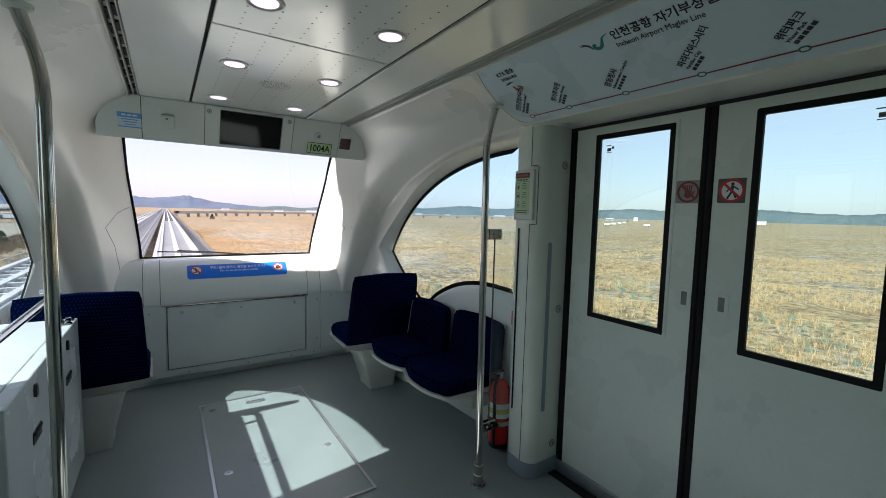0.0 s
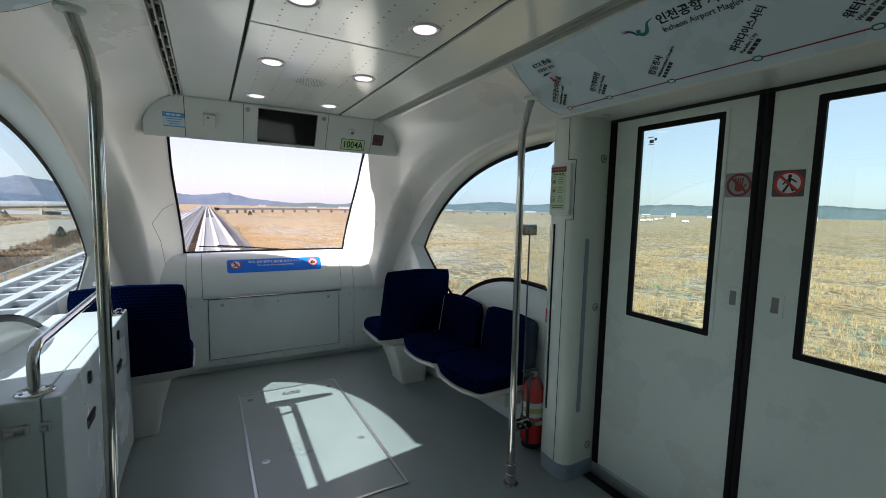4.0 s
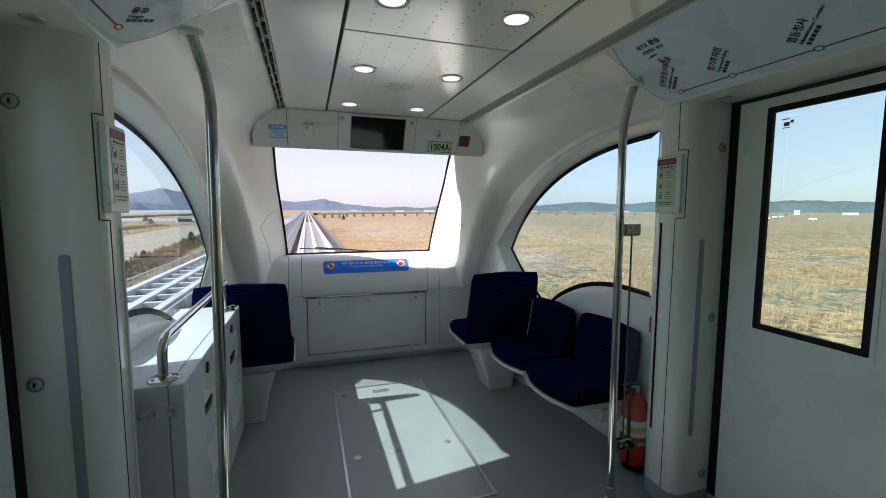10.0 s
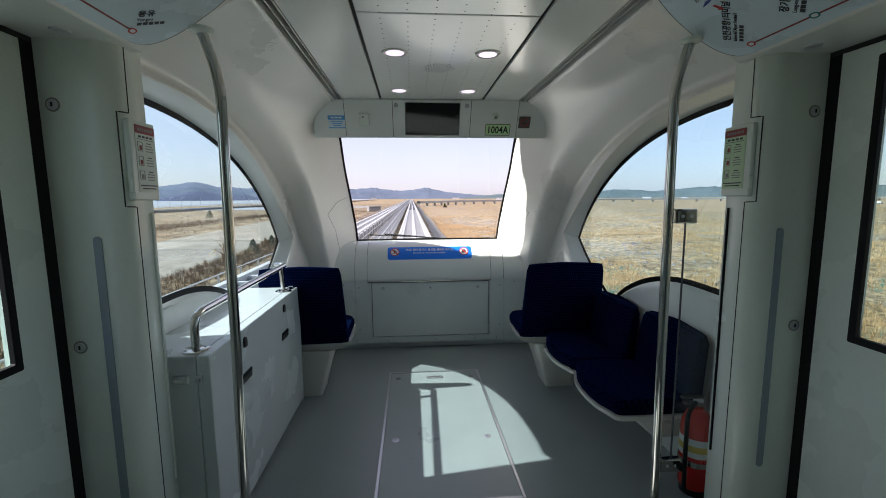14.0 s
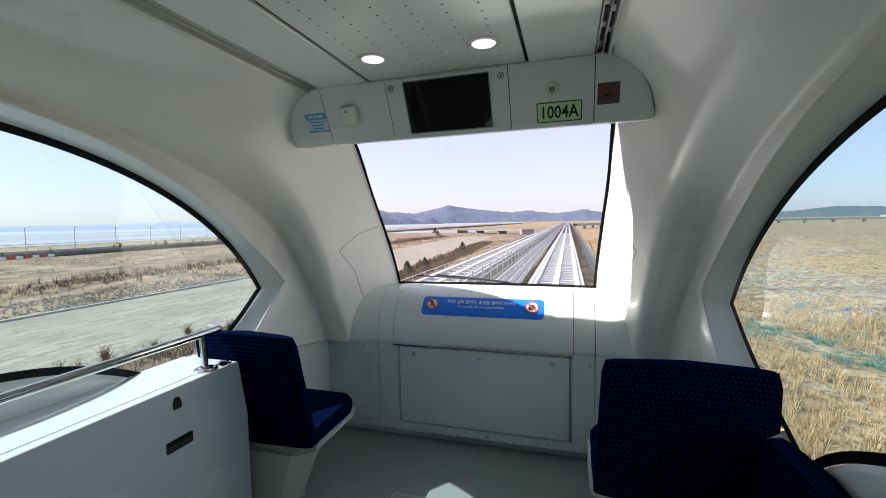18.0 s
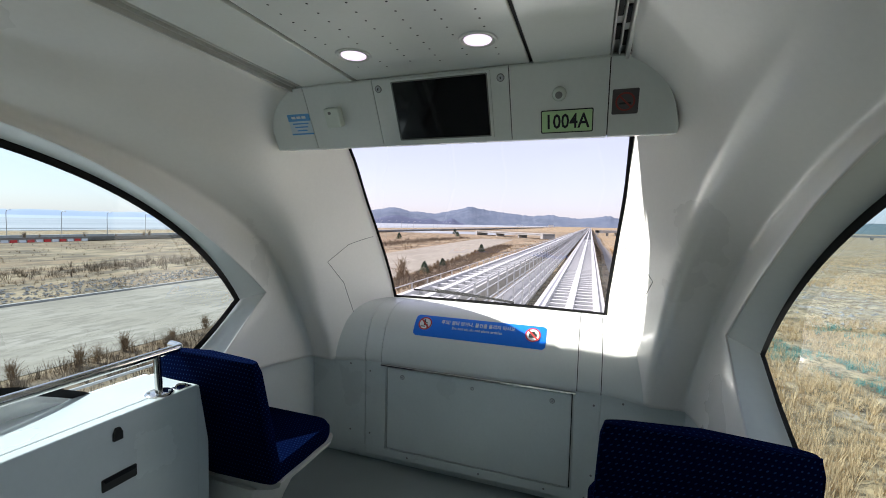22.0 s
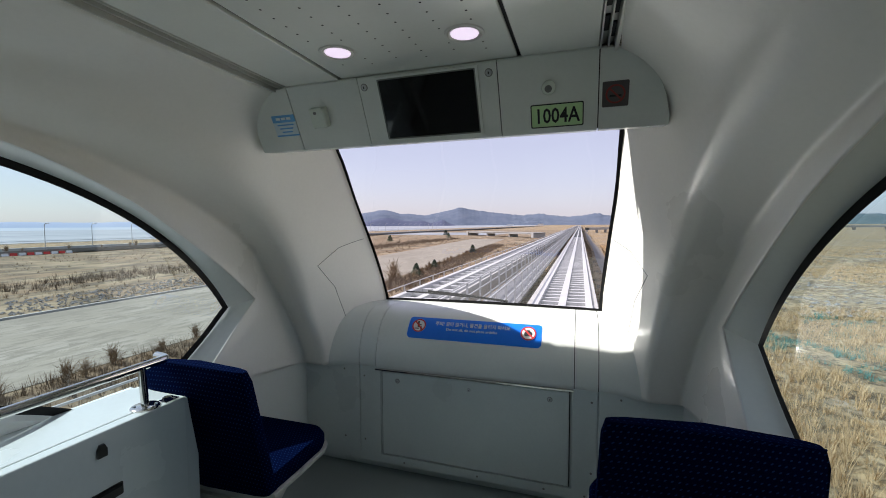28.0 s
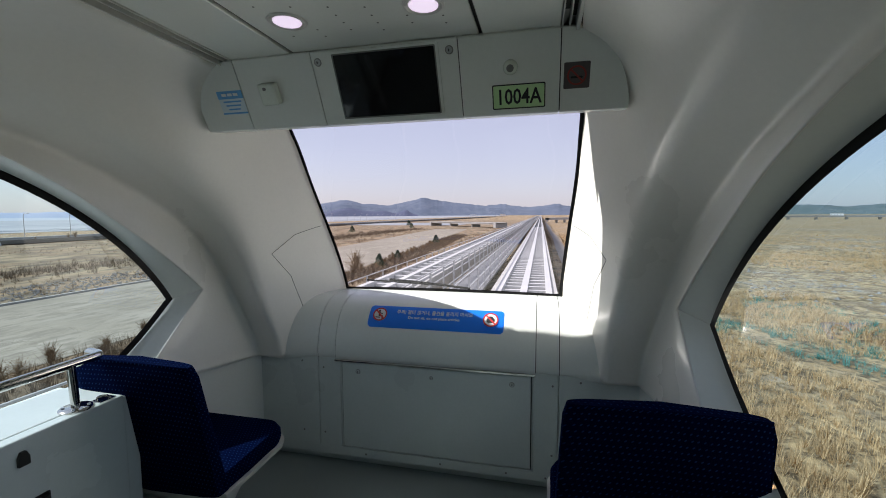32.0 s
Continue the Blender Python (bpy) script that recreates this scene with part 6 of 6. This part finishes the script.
lamp = street_lamp()
lamp.location = (-111, -60, GZ + 0.9)
for k in range(1, 44):
    copy_thing(lamp, pose(-111, -60 + 9.4 * k, GZ + 0.9))
tagged(part("road_barrier", box((-110.6, -600, GZ + 0.85), (-110.2, 900, GZ + 1.55)), DARKWALL), "low weathered concrete barrier along the coast road", "road barrier", kind="structure")
for z in (2.6, 3.1):
    tagged(part("sea_rail", box((-123.1, -600, GZ + z - 0.05), (-123.0, 900, GZ + z + 0.05)), GALV), "thin railing on the sea side of the road", "railing", kind="structure")
tagged(part("sea_wall", box((-124.0, -900, GZ), (-122.6, 1200, GZ + 1.6)), CONC), "low sea wall beyond the road", "sea wall", kind="structure")


def work_barrier(color, y):
    bm = prism([(-0.20, 0.0), (0.20, 0.0), (0.16, 0.14), (0.06, 0.24), (0.05, 0.55), (-0.05, 0.55), (-0.06, 0.24), (-0.16, 0.14)], "y", -0.55, 0.55)
    b = part("work_barrier", bm, EXTRED if color == "red" else FARW)
    b.location = (-109, y, GZ + 0.62)
    return tagged(b, f"{color} plastic barrier standing beside the coast road", "barrier", "road work barriers")


for k in range(16):
    work_barrier("red" if k % 2 == 0 else "white", 44.5 + 1.4 * k)


def scatter(name, count, place, maker, mat, label, category):
    """Many small clumps in one mesh: maker gives the triangles of a clump of size 1 round the origin."""
    verts, faces = [], []
    for _ in range(count):
        at = place()
        if at is None:
            continue
        (x, y, z), size = at
        vs, fs = maker()
        base = len(verts)
        verts += [(x + a * size, y + b * size, z + c * size) for a, b, c in vs]
        faces += [tuple(base + i for i in f) for f in fs]
    me = bpy.data.meshes.new(name)
    me.from_pydata(verts, [], faces)
    me.materials.append(mat)
    return tagged(new(name, me), label, category, kind="stuff")


def tuft():
    vs, fs = [], []
    for _ in range(12):
        a, lean = random.uniform(0, 6.283), random.uniform(0.15, 0.75)
        r = random.uniform(0, 0.25)
        x, y = r * math.cos(a), r * math.sin(a)
        h = random.uniform(0.5, 1.0)
        w = 0.02
        k = len(vs)
        vs += [(x - w * math.sin(a), y + w * math.cos(a), -0.1), (x + w * math.sin(a), y - w * math.cos(a), -0.1), (x + lean * math.cos(a) * h, y + lean * math.sin(a) * h, h)]
        fs.append((k, k + 1, k + 2))
    return vs, fs


def stone():
    vs = [(random.uniform(0.6, 1) * a, random.uniform(0.6, 1) * b, random.uniform(0.4, 0.7) * c) for a, b, c in ((1, 0, 0), (0, 1, 0), (-1, 0, 0), (0, -1, 0), (0, 0, 1), (0, 0, -0.4))]
    return vs, [(0, 1, 4), (1, 2, 4), (2, 3, 4), (3, 0, 4), (1, 0, 5), (2, 1, 5), (3, 2, 5), (0, 3, 5)]


def land(x, y):
    h = 0.55 * noise.noise((x * 0.06, y * 0.06, 0)) + 0.25 * noise.noise((x * 0.2, y * 0.2, 3)) if x > 4.8 else 0.62
    return GZ + h


def field_place():
    x = 5.0 + 90 * random.random() ** 2.0
    y = random.uniform(-45, 40 + 110 * random.random())
    if x > 11 and noise.noise((x * 0.12, y * 0.12, 9)) < -0.18 or x > 11 and noise.noise((x * 0.03, y * 0.03, 11)) < -0.3:
        return None
    return (x, y, land(x, y)), random.uniform(0.25, 0.55) + 0.3 * max(0, noise.noise((x * 0.15, y * 0.15, 21)))


def scrub_place():
    x, y = random.choice([random.uniform(-20, -8.5), random.uniform(-20, -8.5), random.uniform(-46, -35), random.uniform(-104, -54)]), random.uniform(-50, 190)
    if noise.noise((x * 0.15, y * 0.08, 4)) < -0.1 or (-34 - 6.2 * max(0, y - 45) / 100 < x < -19.0 - 7.5 * max(0, y - 45) / 100):
        return None
    return (x, y, GZ + 0.6), random.uniform(0.2, 0.6)


def dark_place():
    x, y = random.gauss(-49.5, 2.2) - max(0, random.gauss(0, 0.15)) * 20, random.uniform(-40, 170)
    if noise.noise((x * 0.1, y * 0.05, 14)) < -0.2:
        return None
    return (x, y, GZ + 0.6), random.uniform(0.4, 1.2)


def verge_place():
    y = random.uniform(-20, 120)
    x = random.uniform(-18.4, -14.2) - 7.5 * max(0, y - 45) / 100
    return (x, y, GZ + 0.6), random.uniform(0.25, 0.75)


def stone_place():
    if random.random() < 0.5:
        x, y = random.uniform(-42, -35), random.uniform(-60, 60)
        return (x, y, GZ + 0.68), random.uniform(0.06, 0.22)
    x, y = 9 + 60 * random.random() ** 1.5, random.uniform(-50, 130)
    if noise.noise((x * 0.03, y * 0.03, 11)) > -0.15:
        return None
    return (x, y, land(x, y)), random.uniform(0.08, 0.32)


scatter("dry_grass", 76000, field_place, tuft, DRYG, "tufts of dry yellow grass on the field", "grass")
scatter("scrub_grass", 12000, scrub_place, tuft, TWIG, "brown winter scrub tufts", "scrub")
scatter("dark_scrub", 3500, dark_place, tuft, DARKTWIG, "dark band of leafless scrub behind the apron", "scrub")
scatter("verge_scrub", 5200, verge_place, tuft, DARKTWIG, "dark brown leafless scrub along the apron's edge", "scrub")
scatter("stones", 9000, stone_place, stone, STONE, "loose grey stones", "stones")


def net_place():
    cx, cy, r = random.choice(((11.5, 29, 2.2), (14, 25.5, 2.6), (17, 33, 3), (21, 12, 4), (30, 6, 5), (36, 24, 5)))
    a, d = random.uniform(0, 6.283), r * math.sqrt(random.random())
    x, y = cx + d * math.cos(a), cy + 1.6 * d * math.sin(a)
    if noise.noise((x * 0.7, y * 0.7, 2)) < 0.0:
        return None
    return (x, y, land(x, y) + 0.03), random.uniform(0.15, 0.42)


scatter("netting", 3400, net_place, tuft, NET, "torn teal netting lying in the grass", "netting")


# shrubs and small trees
def shrub():
    s = thing("shrub", "leafless brown shrub beside the apron", "shrub", "roadside shrubs")
    part("trunk", tube([(0, 0, 0), (0.02, 0.02, 0.5)], 0.04, 6), BARK, s)
    verts, faces = [], []
    for _ in range(150):
        a, e = random.uniform(0, 6.283), random.uniform(0.35, 1.4)
        start = Vector((random.uniform(-0.2, 0.2), random.uniform(-0.2, 0.2), random.uniform(0.1, 0.9)))
        d = Vector((math.cos(a) * math.cos(e), math.sin(a) * math.cos(e), math.sin(e))) * random.uniform(0.5, 1.1)
        mid, end = start + d * 0.55 + Vector((0, 0, 0.05)), start + d
        for p0, p1, w in ((start, mid, 0.018), (mid, end, 0.012), (mid, mid + d.cross(Vector((0.3, 0.5, 0.8))) * 0.45, 0.010)):
            k = len(verts)
            side = (p1 - p0).orthogonal().normalized() * w
            verts += [p0 - side, p0 + side, p1]
            faces.append((k, k + 1, k + 2))
    me = bpy.data.meshes.new("crown")
    me.from_pydata(verts, [], faces)
    me.materials.append(TWIG)
    ob = new("crown", me)
    ob.parent = s
    return s


def pine():
    s = thing("small_pine", "small dark green pine tree", "tree", "small pines")
    part("trunk", tube([(0, 0, 0), (0.03, 0, 1.0), (0, 0.02, 1.9)], 0.05, 6), BARK, s)
    verts, faces = [], []
    for _ in range(520):
        h = random.random()
        a = random.uniform(0, 6.283)
        r = (1 - h) ** 0.7 * random.uniform(0.35, 0.95)
        c = Vector((r * math.cos(a), r * math.sin(a), 0.35 + 1.9 * h))
        for _ in range(2):
            d = Vector((random.uniform(-1, 1), random.uniform(-1, 1), random.uniform(-0.3, 0.9))) * 0.2
            e = d.orthogonal().normalized() * 0.05
            k = len(verts)
            verts += [c - e, c + e, c + d]
            faces.append((k, k + 1, k + 2))
    me = bpy.data.meshes.new("crown")
    me.from_pydata(verts, [], faces)
    me.materials.append(PINE)
    ob = new("crown", me)
    ob.parent = s
    return s


sh, pn = shrub(), pine()
sh.matrix_basis = pose(-18.0, 42, GZ + 0.6) @ Matrix.Diagonal((1.5, 1.5, 1.5, 1))
for k in range(84):
    y = -6 + 1.15 * k + random.uniform(-0.8, 0.8)
    c = copy_thing(sh, pose(-18.2 - 7.5 * max(0, y - 45) / 100 + random.uniform(-0.6, 1.4), y, GZ + 0.6, 0, 0, random.uniform(0, 360)))
    c.scale = [random.uniform(0.28, 0.62)] * 3
pn.matrix_basis = pose(-16.9, 45.8, GZ + 0.6) @ Matrix.Diagonal((0.75, 0.75, 0.7, 1))
for x, y, sc in ((-18, 55, 0.6), (-20, 84, 0.9), (-60, 130, 1.2), (-52, 170, 1.2), (-66, 210, 1.5), (18, 230, 1.4)):
    c = copy_thing(pn, pose(x, y, GZ + 0.6, 0, 0, random.uniform(0, 360)))
    c.scale = (sc * 1.1, sc * 1.1, sc * 0.9)


def overpass():
    """A low road bridge across the plain ahead, with pale abutments."""
    o = thing("overpass", "low concrete road bridge with pale abutments ahead", "bridge", at=(-36, 205, GZ))
    m = pose(-36, 206, GZ, 0, 0, 47)
    part("deck", moved(box((-3, -27, 2.1), (3, 27, 2.7)), m), OLDCONC, o)
    part("parapet", moved(box((-3.2, -27, 2.7), (-2.9, 27, 2.95)), m), OLDCONC, o)
    part("parapet", moved(box((2.9, -27, 2.7), (3.2, 27, 2.95)), m), OLDCONC, o)
    for y in (-27, 25.5):
        part("abutment", moved(box((-3.4, y, 0), (3.4, y + 1.5, 2.9)), m), OLDCONC, o)
    for y in (-9, 9):
        part("pier", moved(box((-2.4, y - 0.4, 0), (2.4, y + 0.4, 2.1)), m), OLDCONC, o)


overpass()


for k in range(22):
    c = copy_thing(sh, pose(-120.5 + random.uniform(-1, 1), 20 + 6.5 * k + random.uniform(-2.5, 2.5), GZ + 0.9, 0, 0, random.uniform(0, 360)))
    c.scale = [random.uniform(0.6, 1.4)] * 3


# far buildings and parked vehicles inland
def far_building(x, y, w, d, h, turn):
    b = thing("far_building", "small far white building on the plain", "building", "far buildings", at=(x, y, GZ))
    m = pose(x, y, GZ, 0, 0, turn)
    part("wall", moved(box((-w / 2, -d / 2, 0), (w / 2, d / 2, h)), m), FARW, b)
    part("roof", moved(box((-w / 2 - 0.4, -d / 2 - 0.4, h), (w / 2 + 0.4, d / 2 + 0.4, h + 0.6)), m), GALV, b)
    for k in range(max(2, int(w / 4))):
        part("window", moved(box((-w / 2 + 1 + 4 * k, -d / 2 - 0.05, h * 0.45), (-w / 2 + 2.5 + 4 * k, -d / 2 + 0.1, h * 0.7)), m), GREYP, b)


for bear, dist, w, h in ((12, 1300, 26, 5), (16, 1400, 34, 6), (19, 1500, 20, 9), (30, 1050, 18, 5), (34, 1080, 12, 4), (41, 1100, 28, 5), (47, 1300, 34, 6), (55, 1000, 16, 5), (58, 980, 8, 8), (62, 1000, 20, 4), (70, 1000, 34, 6), (-9, 1900, 30, 7), (-5, 2000, 26, 8), (6, 1700, 26, 7)):
    far_building(dist * math.sin(radians(bear)), dist * math.cos(radians(bear)), w, 14, h, -bear)


def van(x, y, turn):
    v = thing("parked_van", "small white van parked far off", "vehicle", "parked vans", at=(x, y, GZ))
    m = pose(x, y, GZ, 0, 0, turn)
    part("body", moved(box((-0.9, -2.2, 0.35), (0.9, 2.2, 1.9), 0.2, 1), m), FARW, v)
    part("windscreen", moved(box((-0.8, 1.9, 1.1), (0.8, 2.22, 1.75)), m), SEAM, v)
    for sx in (-1, 1):
        for yy in (-1.3, 1.3):
            part("wheel", moved(lathe([(0.33, -0.1), (0.33, 0.1)], (0, 0, 0), "x", 10), m @ Matrix.Translation((0.85 * sx, yy, 0.33))), RUBBER, v)


for k in range(14):
    van(random.uniform(280, 430), random.uniform(120, 320), random.uniform(0, 360))
